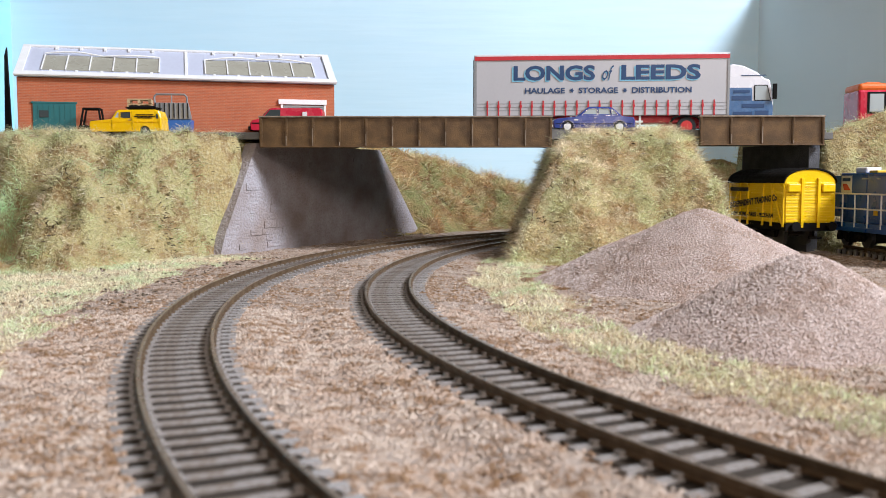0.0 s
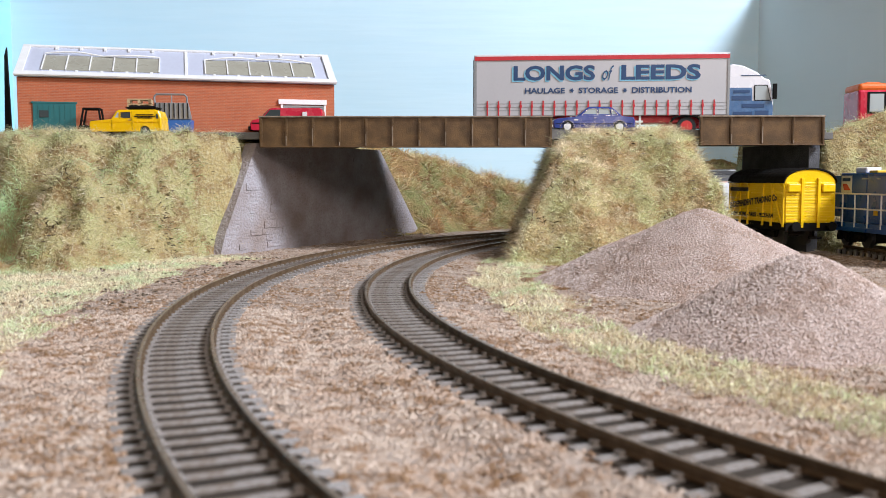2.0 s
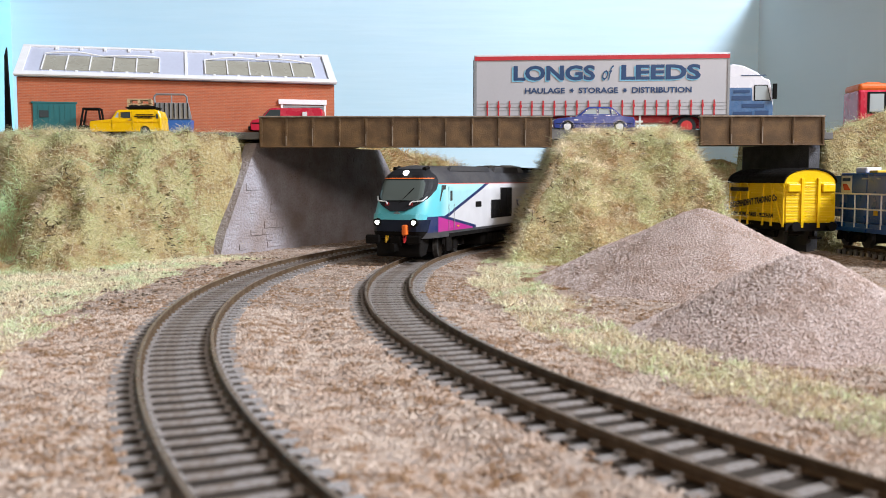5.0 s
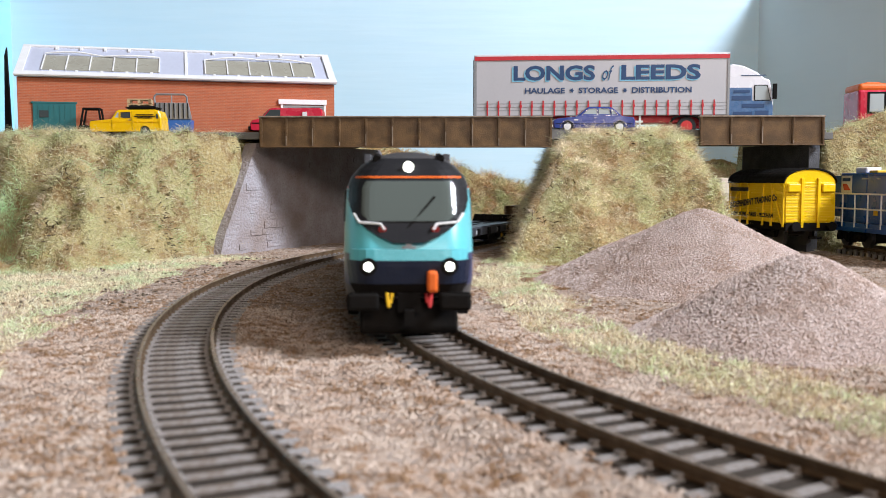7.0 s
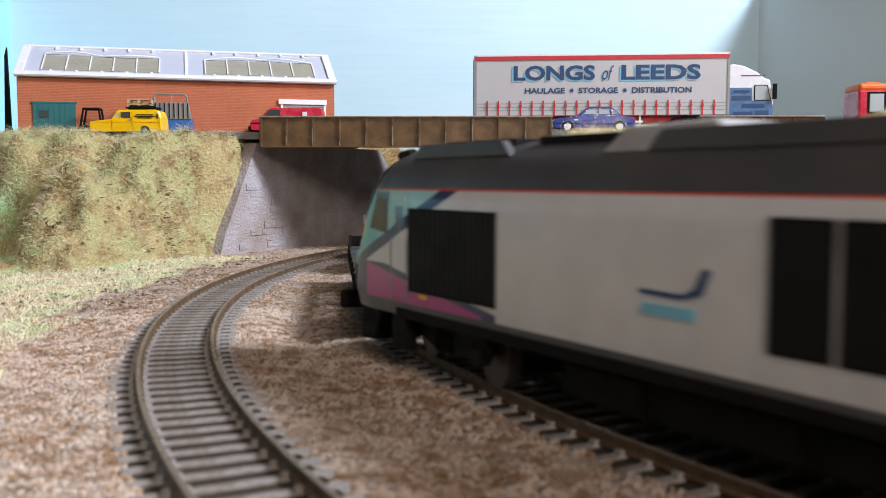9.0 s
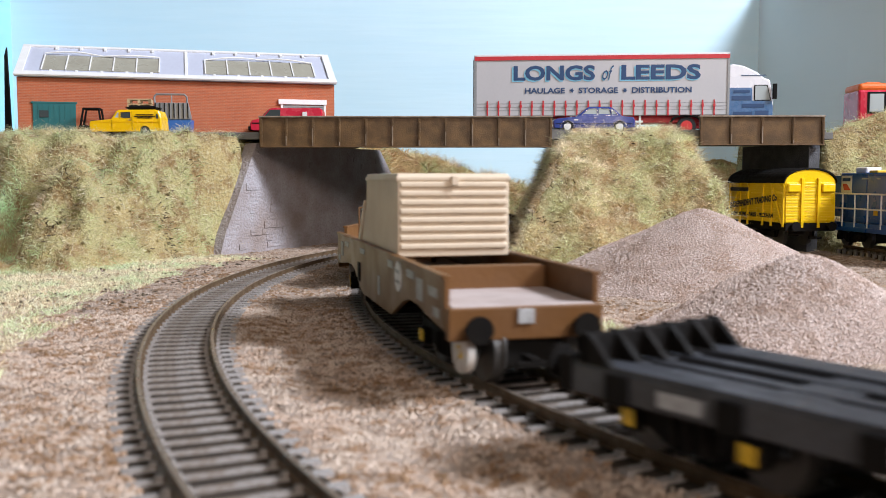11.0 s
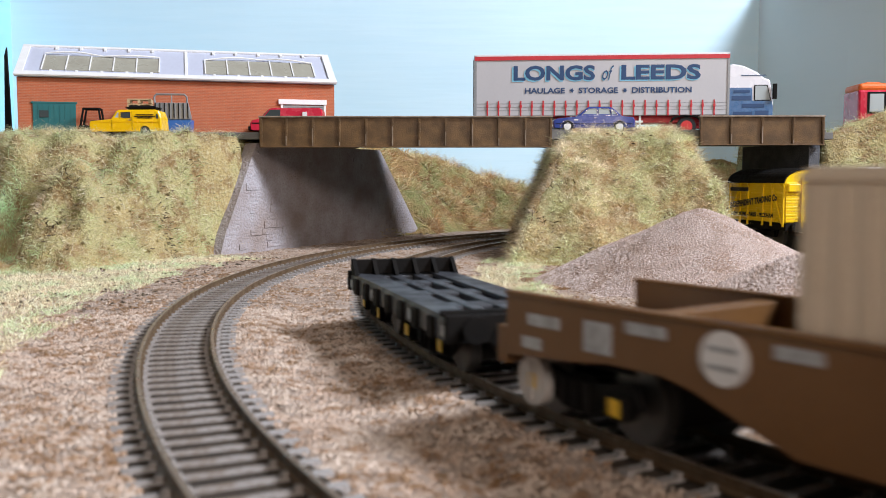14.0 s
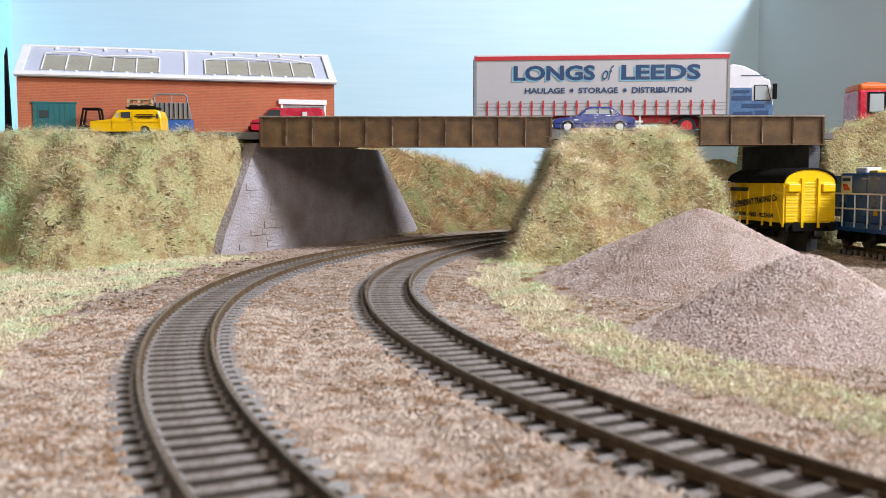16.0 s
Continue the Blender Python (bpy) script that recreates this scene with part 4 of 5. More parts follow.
    frame_of(cab, [(X + 23.4, 24.4), (X + 23.4, 34.6), (X + 31.8, 34.6), (X + 34.2, 24.4)], 0.3, 0.35, BLACK)
    part("mirror", boxed(X + 35, X + 38, -2.4, -0.4, 25, 35.5, bevel=0.5), BLACK, cab)
    part("windscreen", plate(bmesh.new(), [(X + 34.7, 36), (X + 36.3, 22), (X + 35.6, 22), (X + 34.0, 36)], 2, W - 2), GLASS, cab)
    part("air_deflector", plate(bmesh.new(), [(X - 3.5, 10), (X - 3.5, 46.5), (X + 6, 49), (X + 6, 10)], 1.5, W - 1.5), GREY_METAL, cab, "grey side deflector behind the cab")
    for x0, x1, z, h in ((X + 9, X + 20, 30.3, 2.0), (X + 8, X + 21, 26, 3.0), (X + 15, X + 30, 20.6, 2.8), (X + 9, X + 22, 15.5, 2.2), (X + 24, X + 33, 15.5, 3.5)):
        part("lettering_bar", boxed(x0, x1, -0.02, 0.25, z - h / 2, z + h / 2, bevel=0.05), NAVY_INK, cab, "navy lettering block")
    part("lettering_bar", boxed(X + 14, X + 31, 0.2, 0.55, 41.2, 41.7), NAVY_INK, cab)
    for x in (X + 26, ):
        for y in (2.5, W - 2.5):
            road_wheel(ob, x, y, 6.6, 4.2, RED)


def minibus():
    ob = thing("bus", at(287, 650, 73.0, -4), "red single-deck bus with an orange roof, half behind the bank", "bus")
    part("body", boxed(0, 92, 0, 30, 4, 31.5, bevel=1.6), VAN_RED, ob)
    part("roof", boxed(0.4, 91.6, 0.3, 29.7, 30.2, 36, bevel=2.2), ORANGE, ob, "orange roof")
    part("roof_pod", boxed(7, 17, 6, 24, 35.5, 37.2, bevel=0.6), ORANGE, ob)
    band = part("window_band", boxed(6, 88, -0.3, 0.2, 15, 30, bevel=0.2), BLACK, ob, "black window surround")
    for i in range(6):
        x = 7.5 + i * 13.2
        part("window", boxed(x, x + 9.6, -0.6, -0.2, 16.2, 28.6, bevel=0.3), PALE_GLASS, band)
    for x in (18, 72):
        for y in (2, 28):
            road_wheel(ob, x, y, 5.6, 3.6)


def forklift_frame():
    ob = thing("forklift", at(-227, 603, 69.8, 8) @ Matrix.Scale(0.85, 4), "small dark forklift with a tubular cab guard", "forklift")
    bm = bmesh.new()
    for y in (-5, 5):
        for a, b in (((-6, 5), (-3, 21)), ((-3, 21), (8, 21)), ((8, 21), (10, 7))):
            rod(bm, (a[0], y, a[1]), (b[0], y, b[1]), 0.8, 8)
    for x in (-3, 8):
        rod(bm, (x, -5, 21), (x, 5, 21), 0.8, 8)
    part("cab_guard", bm, BLACK, ob)
    part("body", boxed(-7, 11, -5.5, 5.5, 2.5, 8.5, bevel=1.0), BLACK, ob)
    part("seat", boxed(1, 6, -3, 3, 8.4, 12.5, bevel=0.8), RUBBER, ob)
    part("steering_column", rod(bmesh.new(), (-3, 0, 8), (-5, 0, 13), 0.5, 6), BLACK, ob)
    for x in (-4, 8):
        for y in (-5.2, 5.2):
            road_wheel(ob, x, y, 2.9, 2)


def tipper_bin():
    ob = thing("waste_skip", at(-175, 611, 69.8, 6) @ Matrix.Scale(0.88, 4), "blue steel waste bin with a ribbed grey lid and hoop frame", "skip")
    part("body", plate(bmesh.new(), [(-12, 3), (-13, 13), (13.5, 13), (12.5, 3)], -8, 8, 0.3), SKIP_BLUE, ob)
    lid = part("lid", plate(bmesh.new(), [(-14, 13), (-14.6, 14), (-12, 25), (12, 25), (14.2, 14), (13.8, 13)], -8.5, -7.2, 0.2), GREY_METAL, ob, "ribbed grey lid standing open")
    for i in range(8):
        x = -11.5 + i * 3.3
        part("rib", boxed(x - 0.35, x + 0.35, -9.1, -8.4, 13.6, 24.6), BLACK, lid)
    bm = bmesh.new()
    pts = [(-12, 25), (-12.3, 29), (-11, 31), (9, 31), (11, 29), (11, 25)]
    for a, b in zip(pts, pts[1:]):
        rod(bm, (a[0], -7.8, a[1]), (b[0], -7.8, b[1]), 0.7, 8)
    rod(bm, (0, -7.8, 25), (0, -7.8, 31), 0.5, 8)
    part("hoop", bm, GREY_METAL, ob, "pale tubular hoop")
    for x in (-9, 9):
        for y in (-6, 6):
            part("foot", boxed(x - 1.5, x + 1.5, y - 1.5, y + 1.5, -0.3, 3.2), BLACK, ob)


def pallet():
    wood = paint("pale_wood", (0.55, 0.40, 0.22), 0.8)
    ob = thing("pallet_stack", at(-196, 609, 69.8, 8) @ Matrix.Scale(0.82, 4), "stack of pale wooden pallets by the brick wall", "pallet stack")
    for k in range(8):
        z = k * 3.8
        for x in (-8, 0, 8):
            part("bearer", boxed(x - 1, x + 1, -6, 6, z, z + 2.4), wood, ob)
        for y in (-5, -1.7, 1.7, 5):
            part("board", boxed(-9, 9, y - 1.1, y + 1.1, z + 2.4, z + 3.3, bevel=0.1), wood, ob)


# thin black plate added for the dark gap between workshop and end board
tagged(part("dark_gap_strip", plate(bmesh.new(), [(-306, 66), (-304.5, 128), (-303, 134), (-301, 66)], 655, 657), BLACK), "narrow black strip added in the dark gap beside the brick workshop", "card")
yellow_van(), red_van(), blue_car(), lorry(), minibus(), forklift_frame(), tipper_bin(), pallet()
# ---- rolling stock ----
WAGON_YELLOW = paint("yellow_wagon_paint", (0.86, 0.56, 0.01), 0.35, 0, (0.75, 0.44, 0.0), 20, 1.2, 0.3)
WAGON_BLUE = paint("blue_wagon_paint", (0.012, 0.085, 0.32), 0.35, 0, (0.01, 0.05, 0.20), 20, 1.2, 0.4)
INK = paint("black_ink", (0.02, 0.018, 0.015), 0.6, amount=0.1)
STEEL = paint("wheel_steel", (0.10, 0.095, 0.09), 0.45, 0.6)
PALE_WHEEL = paint("white_wheel", (0.68, 0.64, 0.60), 0.4, 0, (0.45, 0.4, 0.36), 4, 0.6, 0.6)
WAGON_BROWN = paint("brown_wagon_side", (0.17, 0.078, 0.024), 0.42, 0, (0.11, 0.05, 0.018), 26, 1.5, 0.4)
FLASK_CREAM = paint("cream_flask", (0.66, 0.55, 0.42), 0.5, 0, (0.52, 0.42, 0.31), 18, 1.2, 0.35)
DECK_PINK = paint("pale_deck", (0.52, 0.45, 0.43), 0.6, 0, (0.36, 0.28, 0.25), 12, 1.0, 0.6)
FLAT_GREY = paint("dark_grey_flat", (0.065, 0.070, 0.082), 0.38, 0, (0.018, 0.018, 0.02), 12, 1, 0.6)
LABEL_GREY = paint("pale_label", (0.50, 0.52, 0.54), 0.6, 0, (0.3, 0.3, 0.3), 2.5, 0.5, 0.9)


def wheelset(x, y0, r, parent, mat, rim=True):
    """Two wheels on an axle, turning about the local y axis."""
    bm = bmesh.new()
    rod(bm, (0, -7, 0), (0, 7, 0), 1.0, 8)
    for s in (-1, 1):
        rod(bm, (0, s * 7.4, 0), (0, s * 9.6, 0), r, 24)
        rod(bm, (0, s * 7.2, 0), (0, s * 7.6, 0), r + 0.6, 24)
    o = part("wheelset", bm, STEEL, parent)
    o.location = Vector((x, y0, r)) * MM
    return o


def bogie(parent, x, base, r, mat, tags=None, cover=None):
    """A two-axle bogie; its sideframes, axleboxes and wheelsets are its parts."""
    bm = bmesh.new()
    h = base / 2
    for s in (-1, 1):
        plate(bm, [(-h - 4.5, r + 0.5), (-h - 3, r + 4), (-5, r + 2.4), (5, r + 2.4), (h + 3, r + 4), (h + 4.5, r + 0.5), (h + 2, r - 2), (h - 3, r - 1), (4, r - 3.2), (-4, r - 3.2), (-h + 3, r - 1), (-h - 2, r - 2)], s * 12.4 - 0.7, s * 12.4 + 0.7)
    box(bm, -3.5, 3.5, -12, 12, r - 1, r + 3)
    box(bm, -h - 5, h + 5, -6.6, 6.6, 3.0, r + 4.5)
    o = part("bogie", bm, mat, parent)
    o.location = Vector((x, 0, 0)) * MM
    for s in (-1, 1):
        for e in (-1, 1):
            part("axlebox", boxed(e * h - 2, e * h + 2, s * 13.6 - 1.0, s * 13.6 + 1.0, r - 2.2, r + 1.8, bevel=0.4), mat, o)
        for e in (-3, 0, 3):
            part("spring", rod(bmesh.new(), (e, s * 13.4, r - 2.6), (e, s * 13.4, r + 2.2), 0.9, 8), mat, o)
    sets = [wheelset(e * h, 0, r, o, STEEL) for e in (-1, 1)]
    if tags:
        for s in (-1, 1):
            for e in (-1, 1):
                part("yellow_tag", boxed(e * h - 1.4, e * h + 1.4, s * 14.65 - 0.2, s * 14.65 + 0.2, r - 1.4, r + 1.4, bevel=0.2), YELLOW_TAG, o, "yellow axlebox cover")
    return o, sets


def coupling_gear(parent, x, sgn, z=12.5, wide=12.0):
    for y in (-wide, wide):
        bm = rod(bmesh.new(), (x, y, z), (x + sgn * 4.5, y, z), 1.3, 10)
        rod(bm, (x + sgn * 4.5, y, z), (x + sgn * 5.4, y, z), 2.9, 14)
        part("buffer", bm, BLACK, parent)
    bm = boxed(*sorted((x, x + sgn * 6.5)), -1.0, 1.0, 5.0, 6.6)
    box(bm, *sorted((x + sgn * 5.5, x + sgn * 6.8)), -4, 4, 5.0, 6.0)
    part("coupling", bm, BLACK, parent)


def box_van():
    ob = thing("goods_van", at(219.0, 608, 1.5, 90 + 10.3), "bright yellow planked goods van with a black arched roof", "goods wagon")
    L, W = 35.0, 16.3
    part("body", boxed(-L, L, -W, W, 14.5, 39, bevel=0.2), WAGON_YELLOW, ob)
    arc = [(W * 1.04 * math.sin(a), 38.6 + 8.6 * (math.cos(a * 0.9) - math.cos(math.pi / 2 * 0.9)) / (1 - math.cos(math.pi / 2 * 0.9))) for a in [math.pi / 2 * (i / 8 - 1) for i in range(17)]]
    bm = bmesh.new()
    a = [bm.verts.new((-L - 0.3, y, z)) for y, z in arc]
    b = [bm.verts.new((L + 0.3, y, z)) for y, z in arc]
    bm.faces.new(a), bm.faces.new(b[::-1])
    for i in range(17):
        bm.faces.new((a[i], a[(i + 1) % 17], b[(i + 1) % 17], b[i]))
    part("end_arch", bm, WAGON_YELLOW, ob, "yellow arched end")
    bm = bmesh.new()
    rows = []
    for x in (-L + 0.4 - 1.4, L - 0.4 + 1.4):
        for dz in (0.0, 0.9):
            rows.append([bm.verts.new((x, y * 1.05, z + 0.25 + dz)) for y, z in arc])
    lo0, hi0, lo1, hi1 = rows
    for i in range(16):
        bm.faces.new((lo0[i], lo0[i + 1], lo1[i + 1], lo1[i]))
        bm.faces.new((hi0[i], hi1[i], hi1[i + 1], hi0[i + 1]))
        bm.faces.new((lo0[i], hi0[i], hi0[i + 1], lo0[i + 1]))
        bm.faces.new((lo1[i], lo1[i + 1], hi1[i + 1], hi1[i]))
    for k in (0, 16):
        bm.faces.new((lo0[k], lo1[k], hi1[k], hi0[k]))
    part("roof", bm, BLACK, ob, "black arched roof")
    for k in range(15):
        z = 15.2 + k * 1.62
        for sgn in (-1, 1):
            part("plank", boxed(sgn * (L + 0.2) - 0.25, sgn * (L + 0.2) + 0.25, -W + 0.3, W - 0.3, z, z + 1.4, bevel=0.12), WAGON_YELLOW, ob)
            part("plank", boxed(-L + 0.3, L - 0.3, sgn * (W + 0.15) - 0.2, sgn * (W + 0.15) + 0.2, z, z + 1.4, bevel=0.12), WAGON_YELLOW, ob)
    for sgn in (-1, 1):
        for y in (-5.5, 5.5):
            part("end_post", boxed(sgn * (L + 0.9) - 0.7, sgn * (L + 0.9) + 0.7, y - 0.9, y + 0.9, 11.5, 42, bevel=0.2), WAGON_YELLOW, ob)
        for y in (-11.5, 11.5):
            part("vent_hood", boxed(sgn * (L + 1.2) - 1.2, sgn * (L + 1.2) + 1.2, y - 4, y + 4, 33.5, 38.5, bevel=0.5), WAGON_YELLOW, ob)
        for x in (-34, -20, -9.5, 9.5, 20, 34):
            part("side_post", boxed(x - 0.8, x + 0.8, sgn * (W + 0.7) - 0.5, sgn * (W + 0.7) + 0.5, 12, 39, bevel=0.15), WAGON_YELLOW, ob)
        for x0, x1 in ((-33, -21), (33, 21)):
            bm = bmesh.new()
            rod(bm, (x0, sgn * (W + 0.7), 14), (x1, sgn * (W + 0.7), 36), 0.8, 6)
            part("side_brace", bm, WAGON_YELLOW, ob)
        part("solebar", boxed(-L, L, sgn * 12 - 1, sgn * 12 + 1, 9.5, 14.4), BLACK, ob)
        part("headstock", boxed(sgn * L - 1.2, sgn * L + 1.2, -W, W, 9.5, 14.3), BLACK, ob)
        coupling_gear(ob, sgn * (L + 1), sgn)
    # lettering on the side towards the heaps: one readable run, the rest plain bars
    side = pose(0, (W + 1.5) * MM, 0, 0, 0, 180)
    for t, x, z, w, h in (("INDEPENDENT TRADING Co", 2, 27, 60, 4.2), ("NEW YORK - PARIS - PECKHAM", 3, 18.6, 54, 2.8)):
        writing("lettering", t, h, side @ pose(-x * MM, 0, z * MM, 0, -6 if h > 4 else 0, 0), INK, ob, w, 0.1, 0.045, "black hand-painted capitals", 0.15)
    part("lettering_bar", boxed(8, 32, W + 1.2, W + 1.5, 33.5, 36), INK, ob, "black name block")
    for x in (-17, 17):
        w = wheelset(x, 0, 6.8, ob, STEEL)
        bm = bmesh.new()
        for s in (-1, 1):
            plate(bm, [(x - 4, 10), (x - 2, 5), (x + 2, 5), (x + 4, 10)], s * 12 - 0.6, s * 12 + 0.6)
            box(bm, x - 2, x + 2, s * 13 - 1, s * 13 + 1, 5, 9)
        part("w_iron", bm, BLACK, ob)
    part("brake_rigging", boxed(-12, 12, -10, 10, 5, 8), BLACK, ob)


def machine_wagon():
    ob = thing("machine_wagon", at(266.5, 535, 1.5, 90 + 5.73), "dark blue works wagon with white handrails and roof plant", "goods wagon")
    L, W = 57.0, 16.0
    part("underframe", boxed(-L, L, -W, W, 11.5, 15, bevel=0.3), WAGON_BLUE, ob)
    part("solebar", boxed(-L, L, W - 0.5, W + 0.6, 9.8, 12.5, bevel=0.2), WAGON_BLUE, ob)
    body = part("body", boxed(-L + 2, L - 4, -W + 4, W - 4.5, 15, 45, bevel=0.5), WAGON_BLUE, ob)
    for i in range(5):
        x = -40 + i * 21
        part("panel", boxed(x, x + 19, W - 4.6, W - 4.0, 18, 43.5, bevel=0.3), WAGON_BLUE, body)
    for x, w in ((28, 7), (12, 4), (-12, 6)):
        part("lettering_bar", boxed(x - w, x, W - 4.0, W - 3.8, 41.2, 41.9), LABEL_GREY, body, "tiny pale lettering")
    part("sign", boxed(39, 51, W - 4.2, W - 3.7, 33, 43.5, bevel=0.1), WHITE, body, "white sign with a red double-arrow shape")
    for k in range(3):
        part("sign_stripe", plate(bmesh.new(), [(40 + k * 2.5, 34.5), (42.5 + k * 2.5, 34.5), (46 + k * 1.5, 38.5), (44.5 + k * 1.5, 38.5)], W - 3.7, W - 3.5), RED, body)
    part("sign_stripe", boxed(40.5, 49.5, W - 3.7, W - 3.5, 40, 42), NAVY_INK, body)
    part("notice", boxed(10, 14, W - 4.2, W - 3.6, 20, 23), YELLOW_TAG, body, "small yellow notice")
    bm = bmesh.new()
    for z in (23.5, 32.5):
        rod(bm, (L - 1, W, z), (-L + 1, W, z), 0.5, 6)
        rod(bm, (L - 1, W, z), (L - 1, -W, z), 0.5, 6)
    for i in range(9):
        x = L - 1 - i * 14
        rod(bm, (x, W, 12), (x, W, 32.5), 0.55, 6)
    part("handrail", bm, WHITE, ob, "white tubular handrails")
    part("roof_plant", boxed(34, 46, -4, 6, 45, 48.5, bevel=0.8), WHITE, ob, "white roof fan unit")
    part("roof_plant", boxed(22, 31, 0, 6, 45, 46.6, bevel=0.5), YELLOW_TAG, ob, "small yellow roof box")
    for sgn in (-1, 1):
        coupling_gear(ob, sgn * L, sgn)
        bogie(ob, sgn * (L - 20), 23, 6.0, BLACK)


box_van(), machine_wagon()


def livery_paint():
    """Locomotive sides: grey, a navy diagonal, turquoise ends and a magenta flash, as functions of place along and height."""
    m, t, b = nodes_of("locomotive_livery")
    tc = t.nodes.new("ShaderNodeTexCoord")
    sp = t.nodes.new("ShaderNodeSeparateXYZ")
    t.links.new(tc.outputs["Object"], sp.inputs[0])
    x = math_node(t, "MULTIPLY", math_node(t, "ABSOLUTE", sp.outputs[0]), 1000.0)
    z = math_node(t, "MULTIPLY", sp.outputs[2], 1000.0)
    edge = lambda v, at_, soft=0.35: math_node(t, "MULTIPLY_ADD", math_node(t, "SUBTRACT", v, at_), 1 / soft, 0.5, clamp=True)
    fore = edge(sp.outputs[0], 0.0, 0.001)
    uf = math_node(t, "SUBTRACT", math_node(t, "ADD", x, math_node(t, "MULTIPLY", z, 3.6)), 186.0)
    ur = math_node(t, "SUBTRACT", math_node(t, "ADD", x, math_node(t, "MULTIPLY", z, 2.4)), 175.0)
    u = math_node(t, "ADD", math_node(t, "MULTIPLY", uf, fore), math_node(t, "MULTIPLY", ur, math_node(t, "SUBTRACT", 1.0, fore)))
    grey, navy, teal, pink = (0.61, 0.60, 0.60), (0.012, 0.025, 0.10), (0.12, 0.50, 0.55), (0.42, 0.02, 0.22)
    pale = mix_color(t, edge(x, 112, 9), (0.36, 0.64, 0.64), teal)
    c = mix_color(t, edge(u, 0.0), grey, navy)
    c = mix_color(t, edge(u, 7.0), c, pale)
    top = math_node(t, "MULTIPLY_ADD", math_node(t, "SUBTRACT", x, 66.0), 0.15, 14.8)
    low = math_node(t, "MULTIPLY", math_node(t, "SUBTRACT", 1.0, edge(z, 23)), math_node(t, "SUBTRACT", 1.0, edge(math_node(t, "SUBTRACT", z, top), 1.6)))
    c = mix_color(t, math_node(t, "MULTIPLY", low, edge(x, 64)), c, navy)
    low2 = math_node(t, "MULTIPLY", math_node(t, "MULTIPLY", low, edge(x, 69)), math_node(t, "SUBTRACT", 1.0, edge(math_node(t, "SUBTRACT", z, top), 0)))
    c = mix_color(t, math_node(t, "MULTIPLY", low2, math_node(t, "SUBTRACT", 1.0, edge(x, 119))), c, pink)
    front = math_node(t, "MULTIPLY", edge(x, 122, 1.0), math_node(t, "SUBTRACT", 1.0, edge(z, 22.5)))
    c = mix_color(t, front, c, navy)
    c = mix_color(t, math_node(t, "SUBTRACT", 1.0, edge(z, 14.6)), c, (0.05, 0.05, 0.055))
    c = mix_color(t, edge(z, 40.2, 0.2), c, (0.65, 0.06, 0.02))
    c = mix_color(t, math_node(t, "MULTIPLY", noise_fac(t, 9), 0.12), c, (0.2, 0.19, 0.18))
    t.links.new(c, b.inputs["Base Color"])
    b.inputs["Roughness"].default_value = 0.34
    set_bump(t, b, noise_fac(t, 0.9, 2.0), 0.03, 0.3)
    return m


LIVERY = livery_paint()
COWL = paint("pale_grey_cowl", (0.42, 0.42, 0.42), 0.45, 0, (0.25, 0.24, 0.23), 8, 0.8, 0.5)
LOCO_ROOF = paint("dark_grey_loco_roof", (0.045, 0.045, 0.05), 0.5, 0, (0.08, 0.075, 0.07), 18, 1, 0.5)
SCREEN_BLACK = paint("black_screen_surround", (0.016, 0.016, 0.018), 0.6, 0, None, 14, 0.8, 0.3, 0.03, 0.2)
NAVY_FRONT = paint("dark_navy_front", (0.004, 0.010, 0.030), 0.45)
NAVY_PAINT = paint("navy_paint", (0.012, 0.025, 0.10), 0.35)
LAMP_GLOW = glow("lamp_glow", (0.97, 1.0, 0.90), 4.0)
TAIL_RED = paint("tail_lamp_red", (0.25, 0.01, 0.01), 0.3)
SCREEN = glass("windscreen_glass", (0.10, 0.12, 0.11), 0.12)
TEAL = paint("turquoise_paint", (0.12, 0.50, 0.55), 0.35)


def nose_x(z):
    """How far forward the cab front stands at a height."""
    return float(np.interp(z, [10, 15, 21, 25.5, 30, 36, 42, 46, 49, 50.5], [131.5, 133.4, 134, 133.2, 129.5, 126.8, 123.8, 121.0, 116.0, 110.0]))


ROUND = 15.0


def half_width(z):
    return float(np.interp(z, [11.5, 15, 30, 36, 40.6, 43.4, 46.6, 49, 50.4], [17.5, 17.8, 17.8, 17.7, 17.3, 16.2, 13.6, 10.0, 3.0]))


def front_x(y, z):
    """The cab front: flat in the middle, rounded back towards the sides."""
    f = abs(y) / half_width(z)
    back = 0.0 if f <= 0.55 else ROUND * (1 - math.sqrt(max(0.0, 1 - min(1.0, (f - 0.55) / 0.45) ** 2)))
    return nose_x(z) - back


def loft(profile, name, mat, parent, label=""):
    """Body rings along the locomotive; the end rings follow the rounded cab front."""
    ring = [(y, z) for y, z in profile] + [(-y, z) for y, z in reversed(profile) if y > 0.01]
    ends = []
    for deg in (0, 22, 42, 60, 76, 90):
        c, s = math.cos(radians(deg)), math.sin(radians(deg))
        ends.append([(nose_x(z) - ROUND * (1 - s), y * (0.55 + 0.45 * c), z) for y, z in ring])
    stations = [[(-x, y, z) for x, y, z in st] for st in reversed(ends)]
    stations += [[(x, y, z) for y, z in ring] for x in (-90, 90)]
    stations += ends
    bm = bmesh.new()
    R = [[bm.verts.new(p) for p in st] for st in stations]
    n = len(ring)
    for a, b in zip(R, R[1:]):
        for i in range(n - 1):
            bm.faces.new((a[i], a[i + 1], b[i + 1], b[i]))
    for st in (R[0], R[-1]):
        i, j = 0, n - 1
        while j - i > 2:
            bm.faces.new((st[i], st[i + 1], st[j - 1], st[j]))
            i, j = i + 1, j - 1
        if j - i == 2:
            bm.faces.new((st[i], st[i + 1], st[j]))
